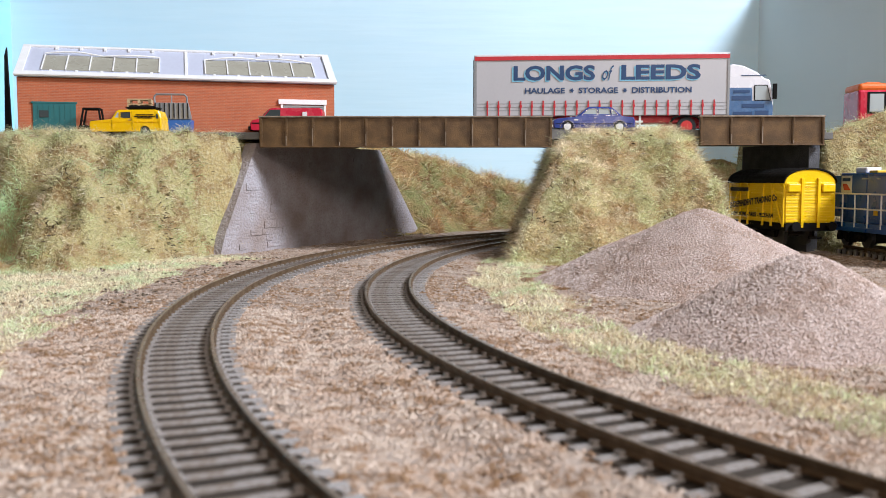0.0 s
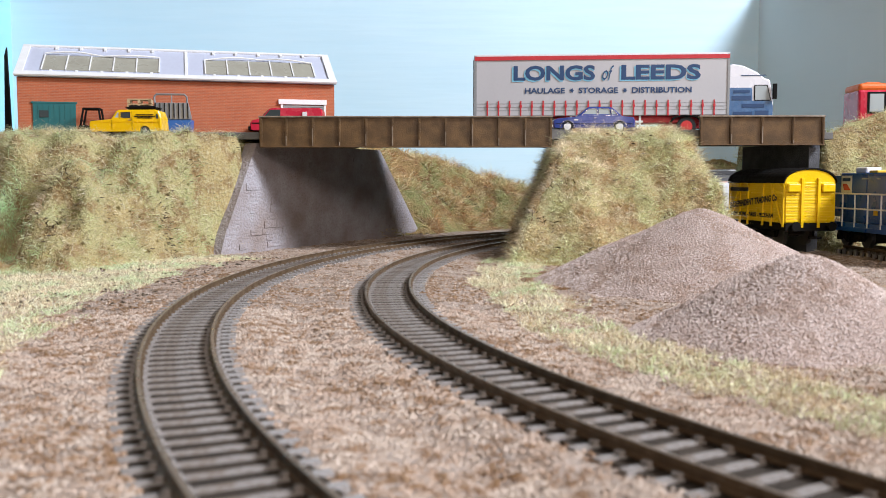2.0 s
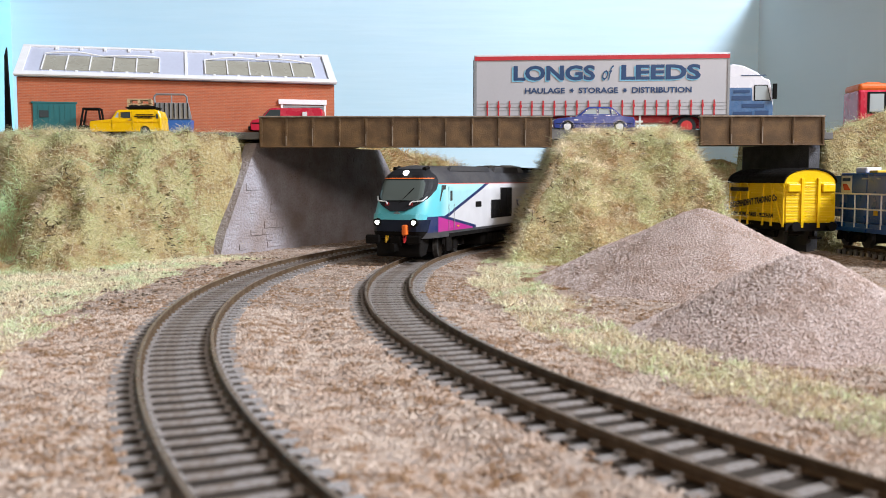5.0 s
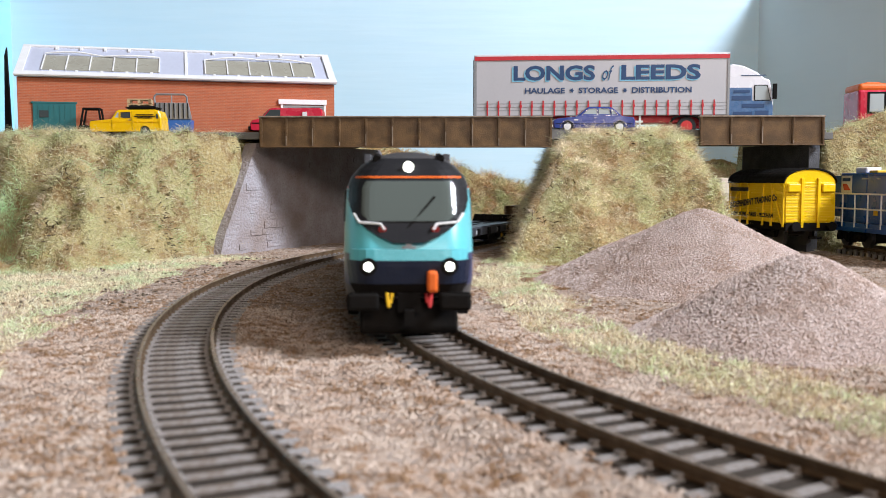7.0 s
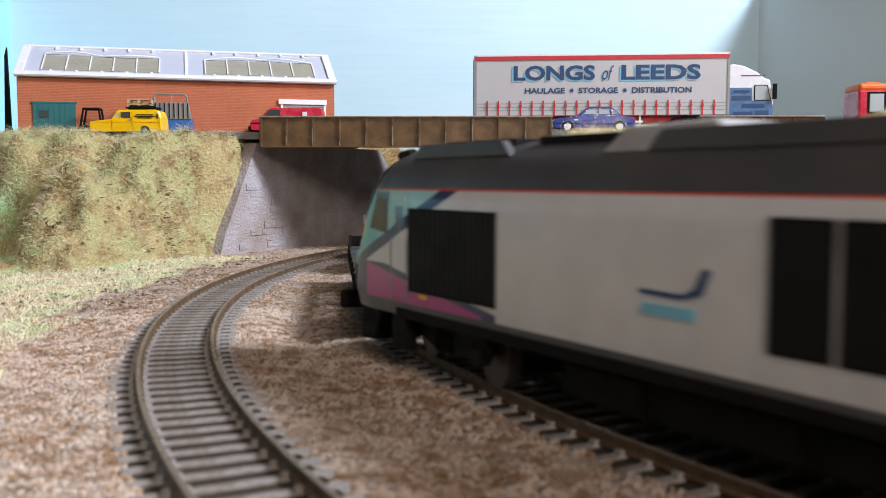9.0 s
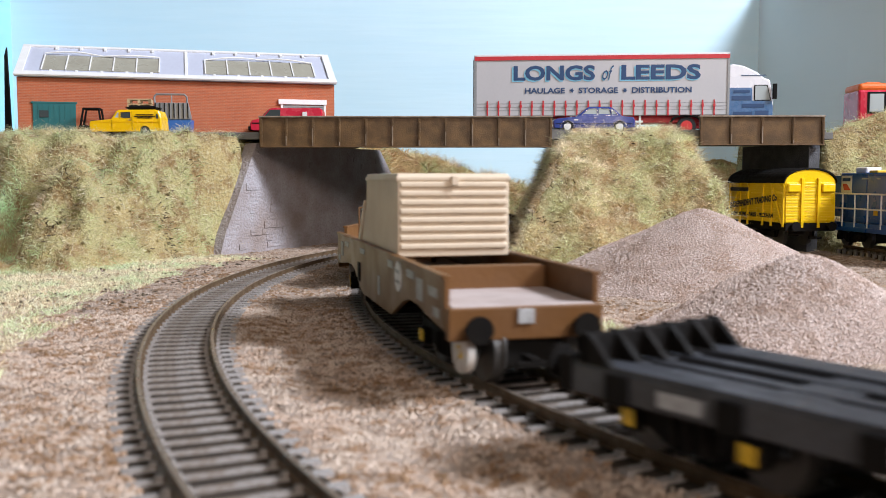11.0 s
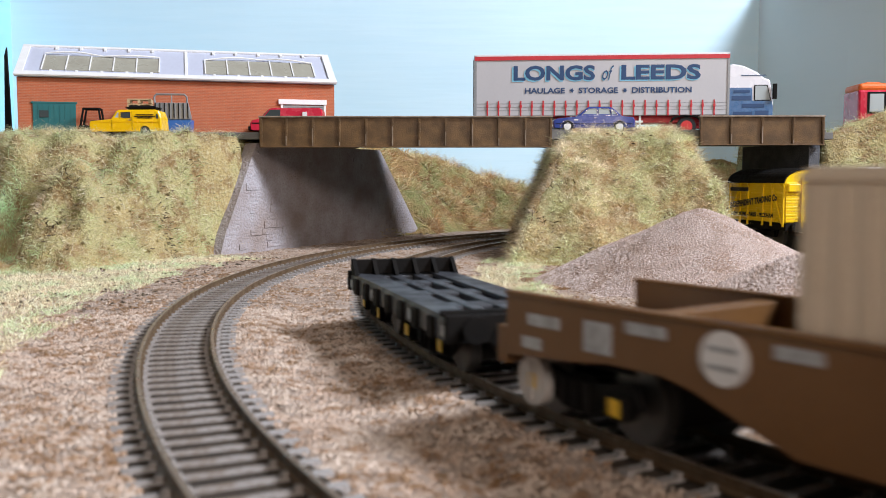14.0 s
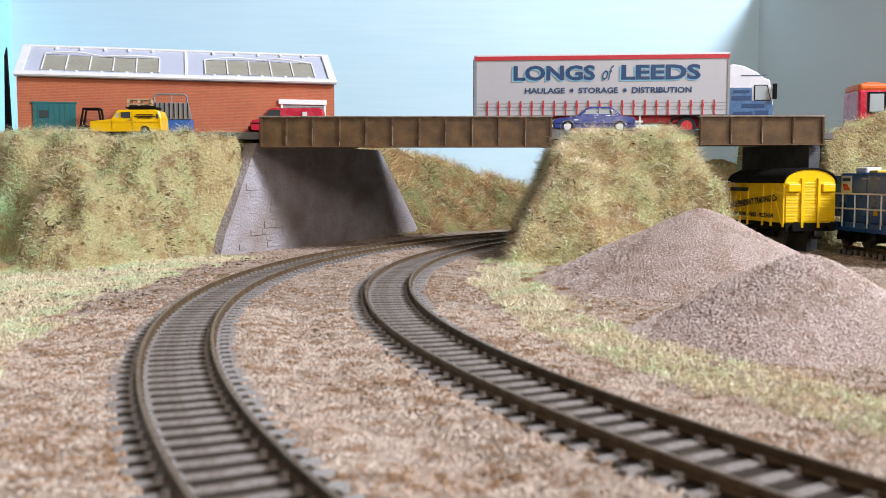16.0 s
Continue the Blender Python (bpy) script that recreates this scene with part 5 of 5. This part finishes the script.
    return part(name, bm, mat, parent, label, smooth=True)


KS = (-1, -0.93, -0.84, -0.72, -0.58, -0.3, 0, 0.3, 0.58, 0.72, 0.84, 0.93, 1)


def locomotive():
    ob = thing("locomotive", at(0, 0), "turquoise and grey diesel locomotive with lit headlamps and dark roof", "locomotive")
    body = loft([(17.5, 11.5), (17.8, 15), (17.8, 22), (17.8, 30), (17.7, 36), (17.3, 40.6)], "body", LIVERY, ob, "grey and turquoise body with navy and magenta stripes")
    roof = loft([(17.25, 40.6), (16.2, 43.4), (13.6, 46.6), (10.0, 49.0), (5.0, 50.2), (0, 50.4)], "roof", LOCO_ROOF, ob, "dark grey roof")
    for x0, x1 in ((-96, -70), (-62, -36)):
        part("roof_grille", boxed(x0, x1, -9, 9, 49.0, 50.9, bevel=0.3), BLACK, roof)
    for x0, x1, h in ((-104, -66, 51.0), (-28, 20, 51.2), (28, 92, 51.0)):
        for s in (-1, 1):
            part("roof_panel", plate(bmesh.new(), [(x0, 47.2), (x0 + 3, h - 0.6), (x1 - 3, h - 0.6), (x1, 47.2)], s * 12 - 1.2, s * 12 + 1.0, 0.3), LOCO_ROOF, roof)
    cowl = part("exhaust_cowl", plate(bmesh.new(), [(-41, 46.5), (-34, 51.4), (-14, 51.8), (-9, 46.5)], -12.6, 12.6, 0.9), COWL, roof, "pale grey exhaust cowl")
    for y in (-6, 6):
        part("exhaust_port", boxed(-29, -19, y - 3, y + 3, 51.4, 52.1, bevel=0.2), BLACK, cowl)
    for s in (-1, 1):
        y = s * 17.9
        for x0, x1, z0, z1 in ((-98, -64, 17.5, 36.2), (0.5, 10.5, 19, 37.6), (11.5, 21.5, 19, 37.6), (22.5, 38.5, 19, 30.2)):
            g = part("side_grille", boxed(x0, x1, y - 0.3, y + 0.3, z0, z1, bevel=0.15), BLACK, body, "black louvred side grille")
            n = int((x1 - x0) / 1.9)
            for i in range(n):
                x = x0 + 0.9 + i * (x1 - x0 - 1.8) / max(1, n - 1)
                part("louvre", boxed(x - 0.3, x + 0.3, y + s * 0.3 - 0.15, y + s * 0.3 + 0.15, z0 + 0.6, z1 - 0.6), SCREEN_BLACK, g)
        part("side_vent", boxed(55.5, 64.5, y - 0.25, y + 0.25, 26.5, 29.8, bevel=0.2), BLACK, body)
        for e in (-1, 1):
            part("cab_side_window", plate(bmesh.new(), [(e * 108.5, 30.0), (e * 108, 39.6), (e * 113, 39.6), (e * 117, 31)], s * 17.0 - 0.9, s * 17.0 + 0.6), GLASS, body)
            part("door_recess", boxed(*sorted((e * 99, e * 105)), y - 0.2, y + 0.2, 15.5, 39, bevel=0.2), LIVERY, body, "cab door in the body colours")
            part("door_window", boxed(*sorted((e * 100.5, e * 103.5)), y + s * 0.15 - 0.15, y + s * 0.15 + 0.15, 31, 36.5), GLASS, body)
            bm = bmesh.new()
            for x in (98.2, 105.8):
                rod(bm, (e * x, s * 18.3, 15), (e * x, s * 18.3, 29), 0.16, 6)
            part("door_handrail", bm, GREY_METAL, body)
            part("warning_label", boxed(*sorted((e * 90.5, e * 93)), y - 0.3, y + 0.3, 16.4, 17.2), YELLOW_TAG, body)
            part("cab_step", boxed(*sorted((e * 100, e * 107)), s * 16 - 1.5, s * 16 + 1.5, 3.5, 11.5, bevel=0.3), BLACK, body)
        part("logo_bar", plate(bmesh.new(), [(-24, 25.6), (-15, 25.4), (-12.5, 26.6), (-11.0, 29.6), (-9.6, 29.4), (-11.2, 25.6), (-15, 24.6), (-24, 24.9)], y - 0.25, y + 0.25), NAVY_INK, body, "navy and blue swoosh emblem")
        part("logo_bar", boxed(-23.5, -12.5, y - 0.25, y + 0.25, 21.6, 23.4), CYAN_INK, body, "pale blue emblem block")
        part("solebar", boxed(-104, 104, s * 17.5 - 0.6, s * 17.5 + 0.4, 11.0, 13.2, bevel=0.2), BLACK, ob, "black solebar")
    # cab fronts
    for e in (-1, 1):
        F = pose(0, 0, 0, 0, 0, 0 if e > 0 else 180)

        def strip(name, y0, y1, zs, wid, lift, mat, label="", parent=None):
            """A panel that follows the raked front: rows of height z with half-width wid(z)."""
            bm = bmesh.new()
            rows = []
            for z in zs:
                w = wid(z)
                rows.append([bm.verts.new((front_x(w * k, z) + lift, w * k, z)) for k in KS])
            back = [[bm.verts.new((v.co.x - 2.2, v.co.y, v.co.z)) for v in r] for r in rows]
            last = len(KS) - 1
            for A in (rows, back):
                for p, q in zip(A, A[1:]):
                    for i in range(last):
                        bm.faces.new((p[i], p[i + 1], q[i + 1], q[i]))
            for p, q in ((rows[0], back[0]), (rows[-1], back[-1])):
                for i in range(last):
                    bm.faces.new((p[i], p[i + 1], q[i + 1], q[i]))
            for i in (0, last):
                for k in range(len(rows) - 1):
                    bm.faces.new((rows[k][i], rows[k + 1][i], back[k + 1][i], back[k][i]))
            o = part(name, bm, mat, body, label, smooth=False)
            o.matrix_basis = F
            return o

        strip("screen_surround", 0, 0, np.linspace(26.0, 48.4, 15), lambda z: float(np.interp(z, [26.0, 27.5, 30, 33, 37, 41, 44, 46.5, 48.4], [4.0, 7.5, 12.0, 15.0, 16.5, 16.4, 15.0, 12.2, 9.5])), 0.5, SCREEN_BLACK, "black windscreen surround")
        strip("windscreen", 0, 0, np.linspace(31.6, 42.2, 7), lambda z: float(np.interp(z, [31.6, 33.5, 41.0, 42.2], [10.6, 12.6, 12.4, 11.4])), 0.85, SCREEN, "large grey-green windscreen")
        strip("roof_line", 0, 0, (43.0, 43.5), lambda z: 14.6, 0.7, ORANGE, "thin orange line over the windscreen")
        strip("bumper", 0, 0, np.linspace(15.4, 21.4, 5), lambda z: float(np.interp(z, [15.4, 21.4], [15.8, 16.6])), 0.9, NAVY_FRONT, "navy lower front")
        strip("valance", 0, 0, np.linspace(11.8, 15.3, 4), lambda z: float(np.interp(z, [11.8, 15.3], [13.5, 15.8])), 0.6, BLACK, "black lower valance")
        strip("chin_ledge", 0, 0, (21.5, 22.6, 24.4), lambda z: 15.6, 0.6, TEAL, "turquoise nose ledge")
        for y in (-10.6, 10.6):
            fx = front_x(y, 20.0)
            bm = bmesh.new()
            rod(bm, (fx - 1.5, y, 20.0), (fx + 1.3, y, 20.0), 2.3, 16)
            hs = part("headlight_bezel", bm, BLACK, body)
            hs.matrix_basis = F
            bm = bmesh.new()
            rod(bm, (fx + 1.2, y, 20.0), (fx + 1.8, y, 20.0), 1.2, 16)
            part("headlight", bm, LAMP_GLOW if e > 0 else PALE_GLASS, hs, "bright white headlight" if e > 0 else "unlit headlight")
            bm = bmesh.new()
            rod(bm, (nose_x(29.5) - 1.2, y * 0.66, 29.4), (nose_x(29.5) + 1.1, y * 0.66, 29.4), 1.1, 12)
            o = part("tail_lamp", bm, TAIL_RED, body)
            o.matrix_basis = F
            bm = bmesh.new()
            sg = 1 if y > 0 else -1
            pts = [(14.6, 33.5), (13.0, 31.3), (7.4, 30.9), (6.4, 29.4)]
            for a, b in zip(pts, pts[1:]):
                rod(bm, (front_x(a[0], a[1]) + 1.5, sg * a[0], a[1]), (front_x(b[0], b[1]) + 1.5, sg * b[0], b[1]), 0.36, 6)
            o = part("handrail", bm, WHITE, body, "white handrail under the windscreen")
            o.matrix_basis = F
            bm = rod(bmesh.new(), (132, y * 1.05, 11), (137, y * 1.05, 11), 1.6, 10)
            box(bm, 137, 138.4, y * 1.12 - 4.2, y * 1.12 + 4.2, 8.8, 13.6, bevel=0.9)
            o = part("buffer", bm, BLACK, ob)
            o.matrix_basis = F
            bm = rod(bmesh.new(), (134, y * 0.55, 13), (135.5, y * 0.5, 9.4), 0.5, 6)
            rod(bm, (134.4, y * 0.42, 13), (134.8, y * 0.45, 10.4), 0.4, 6)
            o = part("brake_hose", bm, YELLOW_TAG if y < 0 else RED, ob, "coloured brake hose")
            o.matrix_basis = F
        bm = boxed(134, 137.5, 4.6, 7.4, 13.4, 19.0, bevel=0.8)
        o = part("jumper_box", bm, ORANGE, ob, "orange jumper cable box")
        o.matrix_basis = F
        bm = rod(bmesh.new(), (nose_x(46) - 1.0, 0, 46.2), (nose_x(46) + 1.7, 0, 45.9), 1.35, 16)
        o = part("top_headlight", bm, LAMP_GLOW if e > 0 else PALE_GLASS, body, "bright white top headlight" if e > 0 else "unlit top headlight")
        o.matrix_basis = F
        bm = bmesh.new()
        for s in (-1, 1):
            rod(bm, (112, s * 8.6, 48.8), (117.5, s * 8.8, 48.2), 1.2, 10)
        o = part("horn", bm, BLACK, roof)
        o.matrix_basis = F
        bm = rod(bmesh.new(), (nose_x(31) + 1.2, -1, 29), (nose_x(38) + 1.0, 7, 38), 0.35, 6)
        o = part("wiper", bm, BLACK, body)
        o.matrix_basis = F
        bm = plate(bmesh.new(), [(124, 2.2), (131, 1.6), (132, 3), (131, 9.5), (129, 12), (120, 12), (120, 9)], -13.0, 13.0, 0.8)
        o = part("obstacle_deflector", bm, BLACK, ob, "black snow plough")
        o.matrix_basis = F
        bm = boxed(133.5, 139, -1.2, 1.2, 5, 9)
        box(bm, 133.5, 135, -3.0, 3.0, 8, 13)
        o = part("coupling", bm, BLACK, ob)
        o.matrix_basis = F
        bm = bmesh.new()
        for k in (-1, 0, 1):
            plate(bm, [(nose_x(26) + 0.1, 24.5 + k * 0.6), (nose_x(26) + 0.7, 24.5 + k * 0.6), (nose_x(26) + 0.7, 25.2 + k * 0.6), (nose_x(26) + 0.1, 25.2 + k * 0.6)], -1.8 + abs(k), 1.8 - abs(k))
        o = part("emblem", bm, GREY_METAL, body, "small grey star emblem")
        o.matrix_basis = F
    part("fuel_tank", boxed(-48, 44, -14.5, 14.5, 2.8, 11, bevel=1.4), BLACK, ob, "black fuel tank")
    for s in (-1, 1):
        for x0, x1 in ((-44, -26), (-22, 4), (8, 38)):
            part("tank_panel", boxed(x0, x1, s * 14.9 - 0.4, s * 14.9 + 0.4, 3.8, 9.8, bevel=0.3), BLACK, ob)
    return ob, [bogie(ob, x, 37, 7.0, BLACK) for x in (88, -88)]


def flask_wagon(m):
    ob = thing("flask_wagon", m, "brown deep-sided wagon carrying a cream ribbed flask cover", "goods wagon", "flask wagons")
    H = 97.0
    for s in (-1, 1):
        bm = plate(bmesh.new(), [(-83, 11.4), (-83, 22.6), (83, 22.6), (83, 11.4), (66, 12.6), (58, 13.6), (47, 13.6), (41, 12.4), (24, 6.6), (-24, 6.6), (-41, 12.4), (-47, 13.6), (-58, 13.6), (-66, 12.6)], s * 16.4 - 0.6, s * 16.4 + 0.6, 0.15)
        side = part("side_plate", bm, WAGON_BROWN, ob, "brown side plate dipping between the bogies")
        part("top_lip", boxed(-83, 83, s * 16.5 - 1.0, s * 16.5 + 1.0, 22.2, 23.0, bevel=0.2), WAGON_BROWN, side)
        for x, z, w, h in ((-70, 17.6, 5, 5), (-58, 20, 8, 1.6), (60, 17.5, 6, 5.0), (50, 20, 8, 1.8), (73, 18.5, 8, 2), (-24, 20, 8, 1.6), (24, 20.2, 7, 1.8), (6, 12.5, 2.6, 5.5), (-77, 14, 3, 2.2), (76, 14.4, 5, 2)):
            lb = part("stencil_label", boxed(x - w / 2, x + w / 2, s * 17.1 - 0.12, s * 17.1 + 0.12, z - h / 2, z + h / 2), LABEL_GREY, side, "small pale stencilled panel")
        sign = part("round_sign", rod(bmesh.new(), (35.5, s * 16.9, 18.0), (35.5, s * 17.4, 18.0), 3.9, 24), WHITE, side, "round white warning sign")
        for dz in (-1.3, 1.3):
            part("sign_bar", boxed(32.9, 38.1, s * 17.45 - 0.08, s * 17.45 + 0.08, 18 + dz - 0.4, 18 + dz + 0.4), LABEL_GREY, sign)
        part("dark_step", boxed(-32, -28, s * 17.1 - 0.3, s * 17.1 + 0.3, 10, 16), BLACK, side)
    part("well_floor", boxed(-84, 84, -15.8, 15.8, 13.8, 15.0), WAGON_BROWN, ob)
    for e in (-1, 1):
        part("bolster", boxed(*sorted((e * 47, e * 82)), -11, 11, 10.8, 13.7, bevel=0.3), BLACK, ob, "black bogie bolster under the deck")
    part("well_bottom", boxed(-24, 24, -15.7, 15.7, 6.8, 8.4), BLACK, ob)
    for e in (-1, 1):
        part("end_deck", boxed(*sorted((e * 54, e * 84.5)), -15.7, 15.7, 15.0, 16.6, bevel=0.2), DECK_PINK, ob, "pale pinkish end platform")
        part("headstock", boxed(*sorted((e * 83.2, e * 85.8)), -16.8, 16.8, 9.6, 16.4, bevel=0.3), WAGON_BROWN, ob, "brown headstock")
        part("cross_member", boxed(*sorted((e * 50, e * 54)), -15.7, 15.7, 14.8, 22, bevel=0.2), WAGON_BROWN, ob)
        for y in (-9, 0, 9):
            part("bracket", boxed(*sorted((e * 36, e * 50)), y - 0.8, y + 0.8, 15, 18.5), WAGON_BROWN, ob)
        bm = bmesh.new()
        for y in (-11.5, -3):
            rod(bm, (e * 66, y, 16), (e * 66, y, 32.5), 0.28, 6)
        rod(bm, (e * 66, -11.5, 32.5), (e * 66, -3, 32.5), 0.28, 6)
        rod(bm, (e * 66, -11.5, 26), (e * 66, -3, 26), 0.2, 6)
        if e < 0:
            part("handrail", bm, WAGON_BROWN, ob, "thin brown handrail loop")
        else:
            bm.free()
        coupling_gear(ob, e * 85.4, e, 12.5, 11.5)
        part("lamp_plate", boxed(*sorted((e * 85.8, e * 86.3)), -2, 1.5, 13, 16), LABEL_GREY, ob)
    # flask cover: flat ribbed end forward, sloping skirted end behind
    cover = part("flask_cover", plate(bmesh.new(), [(25.6, 22), (25.6, 43.4), (24.8, 44.2), (-24.0, 44.2), (-25, 43.4), (-25.4, 34.5), (-38, 22)], -15.4, 15.4, 0.35), FLASK_CREAM, ob, "cream ribbed flask cover")
    part("cover_rim", boxed(-25.2, 25.9, -15.8, 15.8, 42.2, 43.4, bevel=0.3), FLASK_CREAM, cover)
    for k in range(8):
        z = 24 + k * 2.35
        part("end_rib", boxed(25.2, 26.2, -14.8, 14.8, z, z + 1.5, bevel=0.4), FLASK_CREAM, cover)
    for k in range(4):
        z = 35.2 + k * 1.9
        part("end_rib", boxed(-26.0, -24.8, -14.8, 14.8, z, z + 1.2, bevel=0.35), FLASK_CREAM, cover)
    for k in range(4):
        f = (k + 0.5) / 4
        x, z = -25.4 - 12.6 * f, 34.5 - 12.5 * f
        o = part("end_rib", boxed(-0.6, 0.6, -13.8, 13.8, -1.6, 1.6, bevel=0.35), FLASK_CREAM, cover)
        o.matrix_basis = pose(x * MM, 0, z * MM, 0, 45, 0)
    for s in (-1, 1):
        part("buttress", plate(bmesh.new(), [(-25.2, 36), (-27.4, 36), (-40.6, 22), (-35.5, 22)], s * 15.0 - 1.0, s * 15.0 + 1.2, 0.3), FLASK_CREAM, cover)
        for i in range(14):
            x = -22.5 + i * 3.5
            part("side_rib", boxed(x - 0.35, x + 0.35, s * 15.4 - 0.15, s * 15.4 + 0.15, 23, 42), FLASK_CREAM, cover)
    part("tie_bar", boxed(-26.8, -26.0, -14, 14, 33.7, 34.8, bevel=0.2), WHITE, cover, "white tie bar")
    part("centre_strap", boxed(-26.8, -25.2, -0.5, 0.5, 35, 43.6), FLASK_CREAM, cover)
    part("lift_lug", boxed(25.5, 27.2, -1.0, 1.0, 41.0, 43.5, bevel=0.2), FLASK_CREAM, cover)
    bogs = [bogie(ob, x, 23.5, 6.6, BLACK, True) for x in (67, -67)]
    for o, sets in bogs:
        for w in sets:
            if (w.location.x > 0) != (o.location.x > 0):
                continue
            for s in (-1, 1):
                bm = rod(bmesh.new(), (0, s * 13.0, 0), (0, s * 14.7, 0), 4.6, 24)
                box(bm, -3.4, 3.4, s * 14.8 - 0.2, s * 14.8 + 0.2, -0.5, 0.5)
                part("wheel_face", bm, PALE_WHEEL, w, "pale painted brake disc")
    return ob, bogs


def flat_wagon(m, H):
    ob = thing("flat_wagon", m, "empty dark grey runner wagon with low end bulkheads", "goods wagon", "flat wagons")
    for s in (-1, 1):
        part("side_beam", boxed(-H, H, s * 14.6 - 1.2, s * 14.6 + 1.2, 8.5, 13.2, bevel=0.25), FLAT_GREY, ob)
        part("deck_strip", boxed(-H, H, *sorted((s * 8.4, s * 15.6)), 12.6, 13.8, bevel=0.2), FLAT_GREY, ob)
        for i in range(7):
            x = (H - 11) * (i / 3 - 1)
            part("stake_pocket", boxed(x - 2, x + 2, s * 16.2 - 0.6, s * 16.2 + 0.6, 8.2, 12.8, bevel=0.2), BLACK, ob)
        for x, w in ((-50, 8), (-20, 4), (22, 7), (48, 5)):
            part("stencil_label", boxed(x - w / 2, x + w / 2, s * 15.95 - 0.1, s * 15.95 + 0.1, 9.5, 11.8), LABEL_GREY, ob, "small pale stencilled panel")
    for y in (-3.6, 3.6):
        part("deck_strip", boxed(-H + 8, H - 8, y - 1.5, y + 1.5, 11.6, 13.4, bevel=0.2), FLAT_GREY, ob)
    for x in (-H + 4, -H * 0.5, 0, H * 0.5, H - 4):
        part("cross_member", boxed(x - 4, x + 4, -15, 15, 10.8, 13.2, bevel=0.2), FLAT_GREY, ob)
    part("under_frame", boxed(-H + 2, H - 2, -9, 9, 8, 10.4), BLACK, ob)
    for e in (-1, 1):
        part("headstock", boxed(*sorted((e * (H - 1), e * (H + 1.4))), -16.4, 16.4, 8.4, 14.4, bevel=0.3), BLACK, ob)
        bk = part("bulkhead", boxed(*sorted((e * (H - 5), e * (H - 3.2))), -16.2, 16.2, 13.6, 18.2 if e < 0 else 14.8, bevel=0.3), BLACK, ob, "low black end bulkhead with ribs")
        for y in (-15.6, -9.4, -3.2, 3.2, 9.4, 15.6) if e < 0 else ():
            part("bulkhead_rib", plate(bmesh.new(), [(e * (H - 10), 13.6), (e * (H - 5), 18.4), (e * (H - 3), 18.4), (e * (H - 3), 13.6)], y - 0.6, y + 0.6), BLACK, bk)
        coupling_gear(ob, e * (H + 1.2), e, 12.0, 11.5)
        part("tail_block", boxed(*sorted((e * (H + 1.4), e * (H + 2.4))), 9, 13, 10, 13.5), RED, ob, "small red lamp block")
    bogs = [bogie(ob, x, 23.5, 6.0, BLACK, True) for x in (H - 24, 24 - H)]
    return ob, bogs


LOCO, LOCO_BOGIES = locomotive()
FLASK, FLASK_BOGIES = flask_wagon(at(0, 0))
FLAT, FLAT_BOGIES = flat_wagon(at(0, 0), 73.0)
FLAT_TWO, FLAT_TWO_BOGIES = flat_wagon(at(0, 0), 50.0)


def second(ob):
    """A copy of a wagon, with its bogies and wheelsets in order."""
    c = copy_thing(ob, at(0, 0))
    bogs = sorted((o for o in c.children if o.name.startswith("bogie")), key=lambda o: -o.location.x)
    return c, [(b, sorted((w for w in b.children if w.name.startswith("wheelset")), key=lambda w: w.location.x)) for b in bogs]


FLASK_TWO, FLASK_TWO_BOGIES = second(FLASK)

# ---- how the train runs ----
NOSE_AT_7, SPEED = 159.0, 129.5    # millimetres along the main line, millimetres a second


def run(t):
    """Millimetres that the nose has gone along the main line: the train gathers speed until it is under the bridge."""
    lead = 45.0 * ((6.6 - min(max(t, 3.0), 6.6)) / 3.1) ** 2
    return NOSE_AT_7 + SPEED * (t - 7.0) + lead


def motions():
    consist = [(LOCO, LOCO_BOGIES, 134, 88, 7.0, 1), (FLAT, FLAT_BOGIES, 354, 49, 6.0, 1), (FLASK, FLASK_BOGIES, 548.5, 67, 6.6, 1),
               (FLASK_TWO, FLASK_TWO_BOGIES, 750.5, 67, 6.6, -1), (FLAT_TWO, FLAT_TWO_BOGIES, 907, 26, 6.0, 1)]
    for ob, bogs, behind, arm, radius, facing in consist:
        rows, bogie_rows, spins = [], [[] for _ in bogs], []
        for k in range(65):
            t = k * 0.25
            s = run(t) - behind
            ax, ay, adx, ady = on_track(MAIN, s + arm)
            bx, by, bdx, bdy = on_track(MAIN, s - arm)
            head = math.degrees(math.atan2(ay - by, ax - bx))
            rows.append((t, at((ax + bx) / 2, (ay + by) / 2, 0, head + (0 if facing > 0 else 180))))
            for j, (b, sets) in enumerate(bogs):
                front = (b.location.x > 0) == (facing > 0)
                d = (adx, ady) if front else (bdx, bdy)
                turn = (math.degrees(math.atan2(d[1], d[0])) - head + 180) % 360 - 180
                bogie_rows[j].append((t, pose(b.location.x, 0, 0, 0, 0, turn)))
        walk(ob, rows)
        for (b, sets), br in zip(bogs, bogie_rows):
            walk(b, br)
            for w in sets:
                x = w.location.x
                roll = [(k / 15, pose(x, 0, radius * MM, 0, facing * math.degrees((run(k / 15) - run(0.0)) / radius), 0)) for k in range(241)]
                walk(w, roll)


motions()
